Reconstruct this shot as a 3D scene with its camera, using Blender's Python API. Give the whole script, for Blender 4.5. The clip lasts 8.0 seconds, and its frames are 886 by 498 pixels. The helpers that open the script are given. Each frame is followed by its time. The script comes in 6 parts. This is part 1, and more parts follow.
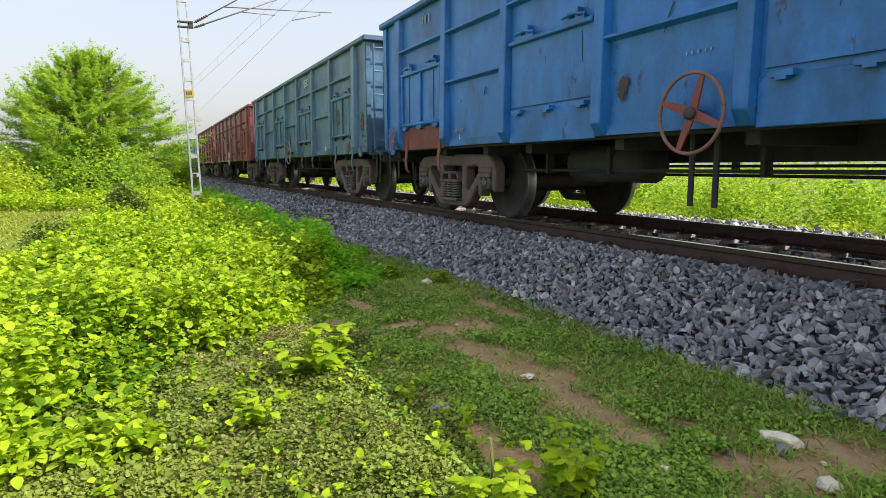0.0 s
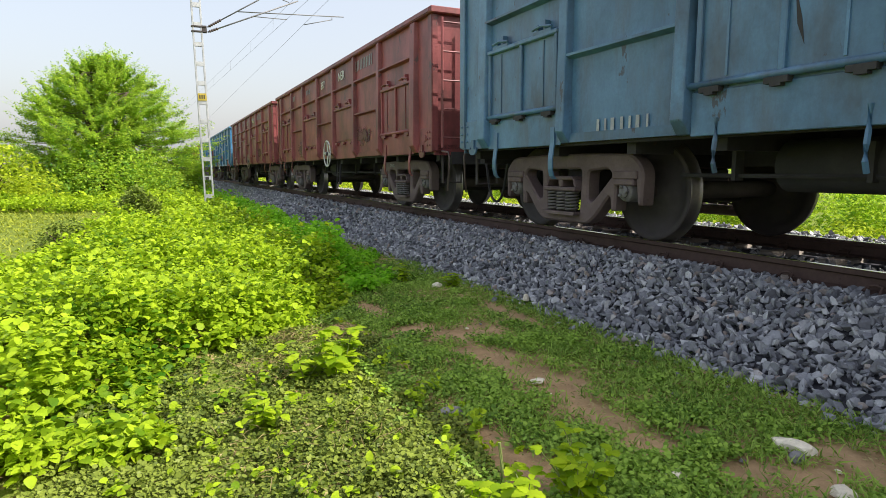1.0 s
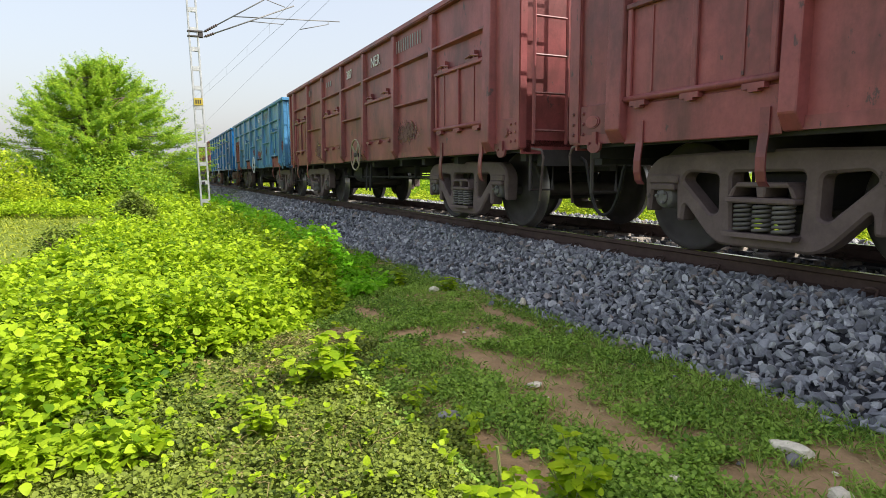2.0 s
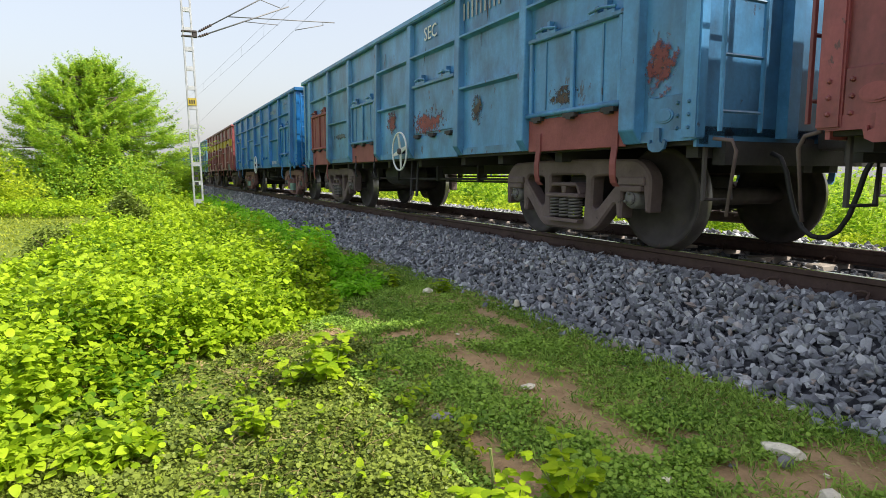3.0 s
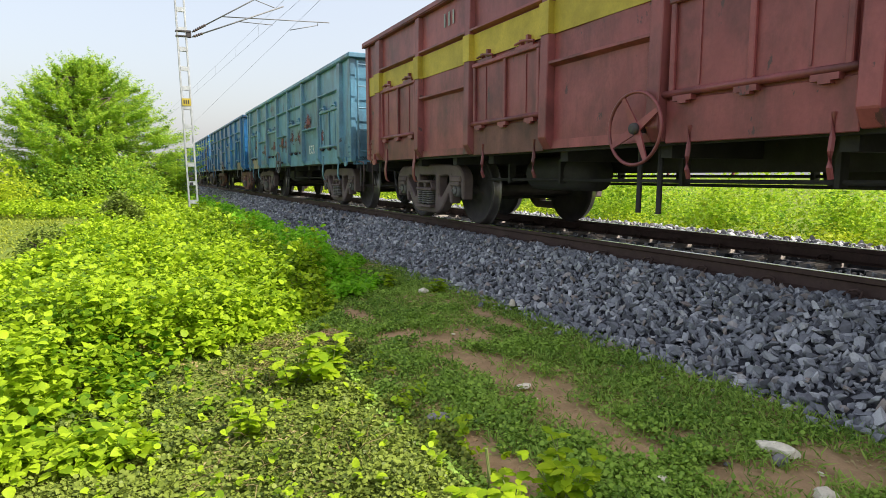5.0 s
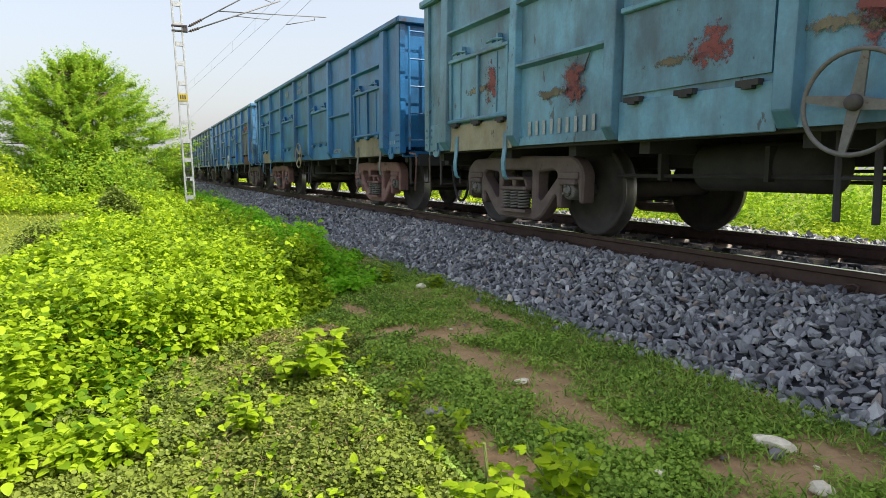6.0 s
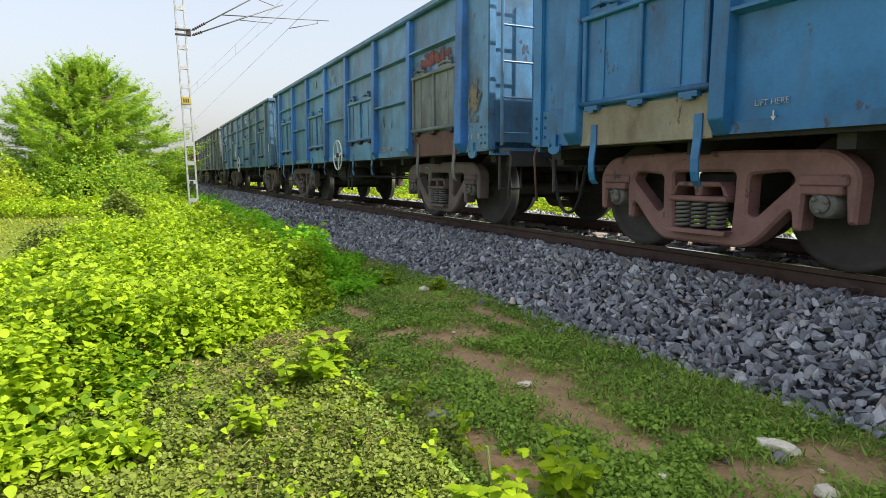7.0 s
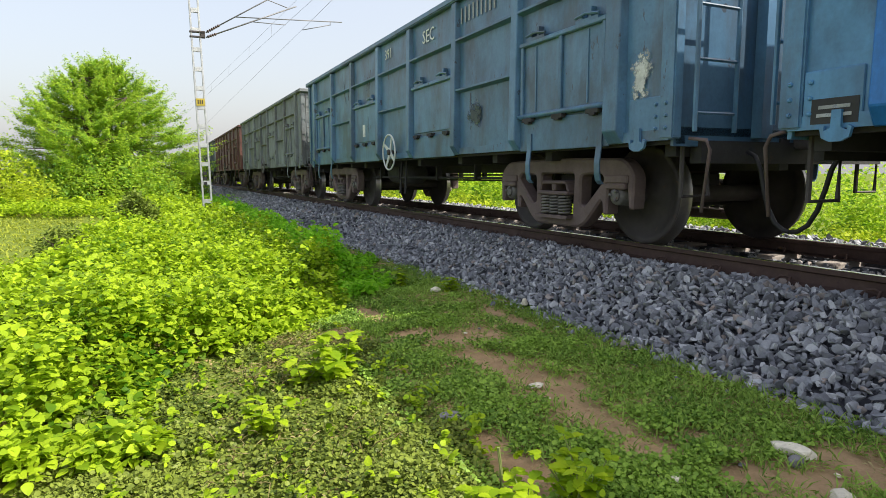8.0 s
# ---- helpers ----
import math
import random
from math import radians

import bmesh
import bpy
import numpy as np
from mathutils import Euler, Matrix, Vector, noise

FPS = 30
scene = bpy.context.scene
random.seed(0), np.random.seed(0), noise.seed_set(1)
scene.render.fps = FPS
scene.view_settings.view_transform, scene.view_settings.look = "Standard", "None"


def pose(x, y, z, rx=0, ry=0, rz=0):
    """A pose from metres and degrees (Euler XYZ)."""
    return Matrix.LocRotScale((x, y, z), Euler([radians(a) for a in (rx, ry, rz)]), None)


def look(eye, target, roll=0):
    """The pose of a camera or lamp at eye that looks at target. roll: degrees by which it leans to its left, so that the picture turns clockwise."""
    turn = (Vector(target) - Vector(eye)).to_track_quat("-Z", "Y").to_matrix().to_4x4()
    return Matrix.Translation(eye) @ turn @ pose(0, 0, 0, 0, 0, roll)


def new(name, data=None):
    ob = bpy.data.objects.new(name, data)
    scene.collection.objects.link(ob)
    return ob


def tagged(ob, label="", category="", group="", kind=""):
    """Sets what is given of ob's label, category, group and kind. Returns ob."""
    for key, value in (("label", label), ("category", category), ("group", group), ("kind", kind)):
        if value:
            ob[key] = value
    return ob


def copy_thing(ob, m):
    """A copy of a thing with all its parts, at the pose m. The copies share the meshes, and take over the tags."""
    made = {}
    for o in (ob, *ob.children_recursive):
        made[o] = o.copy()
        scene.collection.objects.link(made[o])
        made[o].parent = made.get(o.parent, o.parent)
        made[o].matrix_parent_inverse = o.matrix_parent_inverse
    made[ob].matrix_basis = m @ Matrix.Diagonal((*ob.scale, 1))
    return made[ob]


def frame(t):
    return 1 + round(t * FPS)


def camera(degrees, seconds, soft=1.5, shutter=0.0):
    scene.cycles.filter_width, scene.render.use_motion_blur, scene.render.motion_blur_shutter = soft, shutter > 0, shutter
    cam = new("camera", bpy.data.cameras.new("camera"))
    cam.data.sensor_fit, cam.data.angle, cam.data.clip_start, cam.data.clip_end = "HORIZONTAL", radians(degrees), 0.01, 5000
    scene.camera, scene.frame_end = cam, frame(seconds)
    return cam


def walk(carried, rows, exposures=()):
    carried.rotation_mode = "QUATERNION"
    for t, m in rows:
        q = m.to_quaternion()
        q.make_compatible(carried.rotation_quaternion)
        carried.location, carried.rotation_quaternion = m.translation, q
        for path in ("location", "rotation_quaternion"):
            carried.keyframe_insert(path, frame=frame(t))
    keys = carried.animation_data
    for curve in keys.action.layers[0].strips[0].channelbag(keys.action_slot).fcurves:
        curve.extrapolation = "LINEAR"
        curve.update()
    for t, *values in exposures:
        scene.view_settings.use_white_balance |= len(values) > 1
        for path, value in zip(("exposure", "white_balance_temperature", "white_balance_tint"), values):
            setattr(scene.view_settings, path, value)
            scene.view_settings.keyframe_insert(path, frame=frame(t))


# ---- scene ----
# ---- camera ----
cam = camera(71.9, 8.0, soft=0.45)
EYE = (0.0, 0.0, 0.714)


def aim(turn, pitch, roll):
    """Camera pose from degrees right of the track's line, up, and lean."""
    a, e = radians(turn), radians(pitch)
    way = Vector((math.sin(a) * math.cos(e), math.cos(a) * math.cos(e), math.sin(e)))
    return look(EYE, Vector(EYE) + way, roll)


AIMS = [
    (0.0, 25.98, -7.72, -0.24),
    (0.5, 25.38, -7.87, 0.11),
    (1.0, 25.00, -7.38, -0.11),
    (1.5, 25.03, -7.06, -0.31),
    (3.0, 25.87, -6.86, 0.03),
    (3.5, 25.66, -6.45, -0.14),
    (4.0, 25.61, -6.79, -0.24),
    (4.5, 26.07, -6.68, -0.04),
    (6.0, 26.52, -7.30, -0.11),
    (6.5, 26.31, -7.23, -0.18),
    (7.0, 26.27, -7.04, -0.19),
    (7.5, 26.35, -6.94, -0.14),
    (8.0, 25.15, -6.96, -0.21),
]
walk(cam, [(t, aim(a, b, c)) for t, a, b, c in AIMS])

# ---- light ----
SUN = Vector((1.0, -0.86, 1.42)).normalized()
world = bpy.data.worlds.new("sky")
scene.world = world
world.use_nodes = True
wn = world.node_tree.nodes
wl = world.node_tree.links
sky = wn.new("ShaderNodeTexSky")
sky.sky_type = "NISHITA"
sky.sun_disc = False
sky.sun_elevation = math.asin(SUN.z)
sky.sun_rotation = math.atan2(SUN.x, SUN.y)
sky.air_density, sky.dust_density, sky.ozone_density = 1.3, 5.0, 1.0
wn["Background"].inputs["Strength"].default_value = 0.15
haze = wn.new("ShaderNodeMix")      # even bright haze over the clear sky
haze.data_type = "RGBA"
haze.inputs[0].default_value = 0.62
haze.inputs[7].default_value = (2.13, 2.11, 2.27, 1)
wl.new(sky.outputs["Color"], haze.inputs[6])
wl.new(haze.outputs[2], wn["Background"].inputs["Color"])
sun = new("sun", bpy.data.lights.new("sun", "SUN"))
sun.data.energy, sun.data.angle, sun.data.color = 2.45, radians(0.6), (1.0, 0.95, 0.86)
sun.matrix_world = look(SUN * 60, (0, 0, 0))
scene.view_settings.exposure = 1.25

# ---- materials ----
def material(name, base, rough=0.7, metal=0.0, spots=None, amount=0.35, scale=3.0, fine=40.0, bump=0.2, vary=0.12,
             streak=None, streaks=0.3, spot_scale=1.7):
    """Base colour with broad stains, fine grain, relief and per-object variation."""
    m = bpy.data.materials.new(name)
    m.use_nodes = True
    n, k = m.node_tree.nodes, m.node_tree.links
    bsdf = n["Principled BSDF"]
    geo = n.new("ShaderNodeTexCoord")
    info = n.new("ShaderNodeObjectInfo")
    shift = n.new("ShaderNodeVectorMath")
    shift.operation = "ADD"
    mul = n.new("ShaderNodeVectorMath")
    mul.operation = "SCALE"
    mul.inputs["Scale"].default_value = 37.0
    comb = n.new("ShaderNodeCombineXYZ")
    for a in "XYZ":
        k.new(info.outputs["Random"], comb.inputs[a])
    k.new(comb.outputs[0], mul.inputs[0])
    k.new(geo.outputs["Object"], shift.inputs[0])
    k.new(mul.outputs[0], shift.inputs[1])

    def noise_at(s, detail, stretch=None):
        t = n.new("ShaderNodeTexNoise")
        t.inputs["Scale"].default_value = s
        t.inputs["Detail"].default_value = detail
        t.inputs["Roughness"].default_value = 0.65
        src = shift.outputs[0]
        if stretch:
            mp = n.new("ShaderNodeMapping")
            mp.inputs["Scale"].default_value = stretch
            k.new(src, mp.inputs["Vector"])
            src = mp.outputs[0]
        k.new(src, t.inputs["Vector"])
        return t.outputs["Fac"]

    def ramp(src, lo, hi, top):
        r = n.new("ShaderNodeMapRange")
        r.inputs["From Min"].default_value, r.inputs["From Max"].default_value = lo, hi
        r.inputs["To Max"].default_value = top
        k.new(src, r.inputs["Value"])
        return r.outputs[0]

    def mix(f, a, b):
        x = n.new("ShaderNodeMix")
        x.data_type = "RGBA"
        for sock, v in ((x.inputs[0], f), (x.inputs[6], a), (x.inputs[7], b)):
            if isinstance(v, (tuple, list)):
                sock.default_value = (*v, 1) if len(v) == 3 else v
            elif isinstance(v, (int, float)):
                sock.default_value = v
            else:
                k.new(v, sock)
        return x.outputs[2]

    broad = noise_at(scale, 6)
    grain = noise_at(fine, 4)
    dark = tuple(c * (1 - vary * 2.2) for c in base)
    pale = tuple(min(1, c * (1 + vary * 1.6) + 0.012) for c in base)
    col = mix(ramp(broad, 0.3, 0.7, 1.0), dark, pale)
    col = mix(ramp(grain, 0.4, 0.75, 0.35), col, tuple(c * 0.6 for c in base))
    if streak:
        s = noise_at(1.0, 7, (3.6, 3.6, 0.75))
        col = mix(ramp(s, 0.47, 0.68, streaks), col, streak)
    if streak:
        fine_run = noise_at(1.0, 6, (9, 9, 2.2))
        col = mix(ramp(fine_run, 0.6, 0.74, streaks * 0.45), col, tuple(c * 0.45 for c in streak))
        grime = noise_at(1.0, 8, (1.1, 1.6, 0.9))
        col = mix(ramp(grime, 0.47, 0.66, 0.6), col, tuple(c * 0.45 for c in streak))
        bleached = noise_at(1.0, 5, (0.8, 1.3, 0.6))
        col = mix(ramp(bleached, 0.52, 0.72, 0.4), col, tuple(min(1, c * 1.35 + 0.035) for c in base))
        scuff = noise_at(1.0, 9, (3.2, 5.5, 2.6))
        col = mix(ramp(scuff, 0.64, 0.66, 0.75), col, (0.05, 0.04, 0.04))
    if spots:
        patch = noise_at(scale * spot_scale, 8)
        col = mix(ramp(patch, 0.76 - amount * 0.4, 0.80 - amount * 0.4, 0.85), col, spots)
    hsv = n.new("ShaderNodeHueSaturation")
    val = n.new("ShaderNodeMapRange")
    val.inputs["To Min"].default_value, val.inputs["To Max"].default_value = 1 - vary, 1 + vary
    k.new(info.outputs["Random"], val.inputs["Value"])
    k.new(val.outputs[0], hsv.inputs["Value"])
    k.new(col, hsv.inputs["Color"])
    k.new(hsv.outputs[0], bsdf.inputs["Base Color"])
    bsdf.inputs["Roughness"].default_value = rough
    bsdf.inputs["Metallic"].default_value = metal
    b = n.new("ShaderNodeBump")
    b.inputs["Strength"].default_value = bump
    b.inputs["Distance"].default_value = 0.01
    k.new(grain, b.inputs["Height"])
    k.new(b.outputs[0], bsdf.inputs["Normal"])
    return m


def leaf_material(name, dark, pale, through_light=0.35, rough=0.5, single=False):
    """Leaves: colour varies leaf by leaf and over metres; light passes through."""
    m = bpy.data.materials.new(name)
    m.use_nodes = True
    n, k = m.node_tree.nodes, m.node_tree.links
    out = n["Material Output"]
    bsdf = n["Principled BSDF"]
    geo = n.new("ShaderNodeNewGeometry")
    tc = n.new("ShaderNodeTexCoord")
    t = n.new("ShaderNodeTexNoise")
    t.inputs["Scale"].default_value = 1.3
    t.inputs["Detail"].default_value = 3
    k.new(tc.outputs["Object"], t.inputs["Vector"])
    add = n.new("ShaderNodeMath")
    add.operation = "MULTIPLY_ADD"
    add.inputs[1].default_value = 0.65
    if single:          # each leaf is an object of its own
        k.new(n.new("ShaderNodeObjectInfo").outputs["Random"], add.inputs[0])
    else:
        k.new(geo.outputs["Random Per Island"], add.inputs[0])
    k.new(t.outputs["Fac"], add.inputs[2])
    r = n.new("ShaderNodeValToRGB")
    r.color_ramp.elements[0].position, r.color_ramp.elements[0].color = 0.35, (*dark, 1)
    r.color_ramp.elements[1].position, r.color_ramp.elements[1].color = 1.0, (*pale, 1)
    k.new(add.outputs[0], r.inputs[0])
    k.new(r.outputs[0], bsdf.inputs["Base Color"])
    bsdf.inputs["Roughness"].default_value = rough
    bsdf.inputs["Specular IOR Level"].default_value = 0.15
    tr = n.new("ShaderNodeBsdfTranslucent")
    k.new(r.outputs[0], tr.inputs["Color"])
    mx = n.new("ShaderNodeMixShader")
    mx.inputs[0].default_value = through_light
    k.new(bsdf.outputs[0], mx.inputs[1])
    k.new(tr.outputs[0], mx.inputs[2])
    k.new(mx.outputs[0], out.inputs["Surface"])
    return m


RUST = (0.16, 0.07, 0.04)
BLACKISH = (0.02, 0.02, 0.022)
PAINTS = {
    "bright_blue": material("bright_blue_paint", (0.018, 0.185, 0.58), 0.38, 0, (0.03, 0.06, 0.10), 0.06, 1.6, 30, 0.08, 0.1, (0.02, 0.11, 0.27), 0.45, 6.5),
    "cyan_blue": material("clean_blue_paint", (0.005, 0.165, 0.47), 0.38, 0, (0.02, 0.06, 0.10), 0.04, 1.6, 30, 0.06, 0.1, (0.008, 0.11, 0.24), 0.45, 6.5),
    "light_blue": material("light_blue_paint", (0.07, 0.26, 0.50), 0.38, 0, (0.13, 0.08, 0.06), 0.14, 2.0, 30, 0.12, 0.13, (0.06, 0.12, 0.18), 0.5, 6.5),
    "blue": material("blue_paint", (0.018, 0.175, 0.42), 0.38, 0, (0.05, 0.05, 0.06), 0.10, 1.8, 30, 0.1, 0.12, (0.05, 0.10, 0.17), 0.5, 6.5),
    "worn_blue": material("worn_blue_paint", (0.085, 0.26, 0.475), 0.38, 0, (0.10, 0.08, 0.07), 0.16, 2.0, 30, 0.12, 0.14, (0.09, 0.10, 0.11), 0.5, 6.5),
    "grey_blue": material("faded_grey_blue_paint", (0.088, 0.205, 0.34), 0.38, 0, (0.09, 0.07, 0.07), 0.14, 2.0, 30, 0.12, 0.14, (0.09, 0.10, 0.11), 0.55, 6.5),
    "pale_blue": material("pale_blue_paint", (0.125, 0.31, 0.45), 0.38, 0, (0.13, 0.08, 0.06), 0.14, 2.0, 30, 0.12, 0.13, (0.10, 0.12, 0.13), 0.5, 6.5),
    "grey": material("weathered_grey_paint", (0.20, 0.23, 0.24), 0.65, 0, (0.14, 0.09, 0.07), 0.22, 2.0, 30, 0.12, 0.14, (0.11, 0.09, 0.08), 0.55, 6.5),
    "maroon": material("oxide_red_paint", (0.29, 0.07, 0.073), 0.45, 0, (0.07, 0.035, 0.03), 0.18, 2.0, 30, 0.12, 0.13, (0.09, 0.04, 0.035), 0.5, 6.5),
    "brown": material("dull_brown_paint", (0.17, 0.07, 0.055), 0.66, 0, (0.06, 0.035, 0.03), 0.2, 2.0, 30, 0.12, 0.13, (0.06, 0.04, 0.035), 0.5, 6.5),
    "dark_green": material("dark_grey_green_paint", (0.09, 0.12, 0.12), 0.66, 0, (0.08, 0.05, 0.04), 0.2, 2.0, 30, 0.12, 0.13, (0.05, 0.05, 0.05), 0.5, 6.5),
}
M_INNER = material("dark_inner_steel", (0.10, 0.075, 0.06), 0.8, 0.0, RUST, 0.3)
M_UNDER = material("sooty_underframe_steel", (0.036, 0.034, 0.036), 0.8, 0.0, (0.06, 0.04, 0.03), 0.25)
M_BOGIE = material("dusty_cast_steel", (0.15, 0.108, 0.103), 0.75, 0.0, (0.05, 0.04, 0.04), 0.25, 4.0)
M_BOGIE_RED = material("red_dusty_cast_steel", (0.25, 0.13, 0.122), 0.75, 0.0, (0.07, 0.05, 0.05), 0.4, 4.0)
M_SPRING = material("grey_spring_steel", (0.15, 0.14, 0.13), 0.6, 0.2)
M_SPRING_GREEN = material("pale_green_spring_paint", (0.25, 0.42, 0.36), 0.6, 0.0)
M_WHEEL = material("dark_wheel_steel", (0.055, 0.047, 0.047), 0.8, 0.0, (0.09, 0.06, 0.05), 0.3, 5.0)
M_TREAD = material("polished_tread_steel", (0.30, 0.28, 0.27), 0.38, 0.9, bump=0.03)
M_CAP = material("bearing_cap_paint", (0.17, 0.165, 0.16), 0.7, 0.0, RUST, 0.35, 14)
M_IRON = material("plain_dark_iron", (0.07, 0.06, 0.06), 0.7, 0.2)
M_WHITE = material("chalk_white_paint", (0.72, 0.74, 0.72), 0.7, 0, (0.35, 0.36, 0.37), 0.25, 9)
M_FADED = material("faded_white_paint", (0.38, 0.40, 0.41), 0.7, 0, (0.2, 0.25, 0.3), 0.5, 9, spot_scale=4)
M_YELLOW = material("yellow_band_paint", (0.52, 0.40, 0.04), 0.6, 0, (0.20, 0.12, 0.05), 0.2)
M_PRIMER = material("red_oxide_patch_paint", (0.24, 0.062, 0.058), 0.66, 0, (0.12, 0.05, 0.04), 0.2)
M_CREAM = material("cream_patch_paint", (0.31, 0.275, 0.20), 0.65, 0, RUST, 0.2, streak=(0.25, 0.12, 0.06))
M_TAN = material("tan_worn_paint", (0.24, 0.21, 0.15), 0.75, 0, RUST, 0.3, streak=(0.13, 0.08, 0.05))
M_BLACK = material("black_board_paint", (0.015, 0.015, 0.017), 0.6)
M_RAIL = material("rusty_rail_steel", (0.085, 0.05, 0.04), 0.75, 0.3, (0.05, 0.03, 0.03), 0.3, 6)
M_RAILTOP = material("polished_rail_head", (0.62, 0.60, 0.58), 0.22, 1.0, bump=0.04)
M_CONCRETE = material("dusty_concrete", (0.42, 0.37, 0.32), 0.9, 0, (0.2, 0.15, 0.12), 0.3, 6, 60, 0.4)


def stone_material(name, single):
    """Crushed stone whose shade differs from stone to stone."""
    m = material(name, (0.345, 0.355, 0.375), 0.55, 0, (0.21, 0.19, 0.19), 0.35, 14, 70, 0.5, 0.1)
    n, k = m.node_tree.nodes, m.node_tree.links
    bsdf = n["Principled BSDF"]
    bsdf.inputs["Specular IOR Level"].default_value = 0.5
    old = bsdf.inputs["Base Color"].links[0].from_socket
    rnd = n.new("ShaderNodeObjectInfo").outputs["Random"] if single else n.new("ShaderNodeNewGeometry").outputs["Random Per Island"]
    r = n.new("ShaderNodeValToRGB")
    r.color_ramp.elements[0].color = (0.42, 0.42, 0.45, 1)
    r.color_ramp.elements[1].color = (1.0, 0.80, 0.66, 1)
    for at, c in ((0.3, (0.68, 0.69, 0.72, 1)), (0.75, (1.05, 1.05, 1.05, 1)), (0.93, (1.75, 1.72, 1.66, 1)), (0.96, (1.0, 0.85, 0.74, 1))):
        r.color_ramp.elements.new(at).color = c
    k.new(rnd, r.inputs[0])
    x = n.new("ShaderNodeMix")
    x.data_type, x.blend_type = "RGBA", "MULTIPLY"
    x.inputs[0].default_value = 1.0
    k.new(old, x.inputs[6])
    k.new(r.outputs[0], x.inputs[7])
    k.new(x.outputs[2], bsdf.inputs["Base Color"])
    return m


M_STONE = stone_material("blue_grey_crushed_stone", True)
M_STONES = stone_material("crushed_stone_mass", False)
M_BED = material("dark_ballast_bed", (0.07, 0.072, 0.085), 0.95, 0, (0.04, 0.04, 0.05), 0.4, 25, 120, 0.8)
M_GALV = material("galvanised_steel", (0.52, 0.54, 0.55), 0.5, 0.5, (0.35, 0.36, 0.37), 0.2, 6, bump=0.06)
M_WIRE = material("dark_wire", (0.20, 0.20, 0.21), 0.6, 0.3)
M_INSUL = material("brown_porcelain", (0.06, 0.035, 0.03), 0.25)
M_ROCK = material("white_limestone", (0.84, 0.76, 0.60), 0.9, 0, (0.46, 0.35, 0.22), 0.25, 14, 60, 0.5)
M_ROCKGREY = material("grey_stone", (0.25, 0.24, 0.24), 0.9, 0, (0.16, 0.14, 0.12), 0.3, 14, 60, 0.5)
M_BARK = material("grey_brown_bark", (0.10, 0.075, 0.055), 0.9, 0, (0.05, 0.04, 0.03), 0.3, 8, 40, 0.8)
M_STALK = material("dry_green_stalk", (0.22, 0.26, 0.07), 0.8, bump=0.1)
M_WEED = leaf_material("weed_leaf", (0.05, 0.16, 0.006), (0.46, 0.62, 0.026), 0.42)
M_WEEDLEAF = leaf_material("large_weed_leaf", (0.18, 0.33, 0.01), (0.48, 0.63, 0.025), 0.5, single=True)
# Greener weed leaf, its colour brightened to offset the train's shade.
M_SHADE_WEED = leaf_material("deep_green_weed_leaf", (0.13, 0.38, 0.014), (0.36, 0.70, 0.04), 0.55)
M_COVER = leaf_material("creeper_leaf", (0.025, 0.058, 0.010), (0.25, 0.31, 0.05), 0.2, 0.42)
M_GRASS = leaf_material("grass_blade", (0.08, 0.20, 0.03), (0.40, 0.56, 0.11), 0.4)
M_CLOVER = leaf_material("clover_leaf", (0.055, 0.14, 0.018), (0.33, 0.50, 0.075), 0.25, 0.5)
M_DRYGRASS = leaf_material("dry_grass_blade", (0.16, 0.23, 0.012), (0.38, 0.42, 0.05), 0.35)
M_STRAW = leaf_material("dry_stem", (0.20, 0.15, 0.06), (0.46, 0.38, 0.18), 0.2)
M_TREE = leaf_material("feathery_tree_leaf", (0.11, 0.30, 0.06), (0.50, 0.66, 0.06), 0.58)
M_FARGREEN = leaf_material("shrub_leaf", (0.07, 0.18, 0.012), (0.56, 0.66, 0.04), 0.5)
M_BANK = leaf_material("bank_shrub_leaf", (0.10, 0.27, 0.02), (0.48, 0.64, 0.045), 0.5)
M_DARKBUSH = leaf_material("dull_shrub_leaf", (0.06, 0.10, 0.015), (0.24, 0.32, 0.05), 0.35)


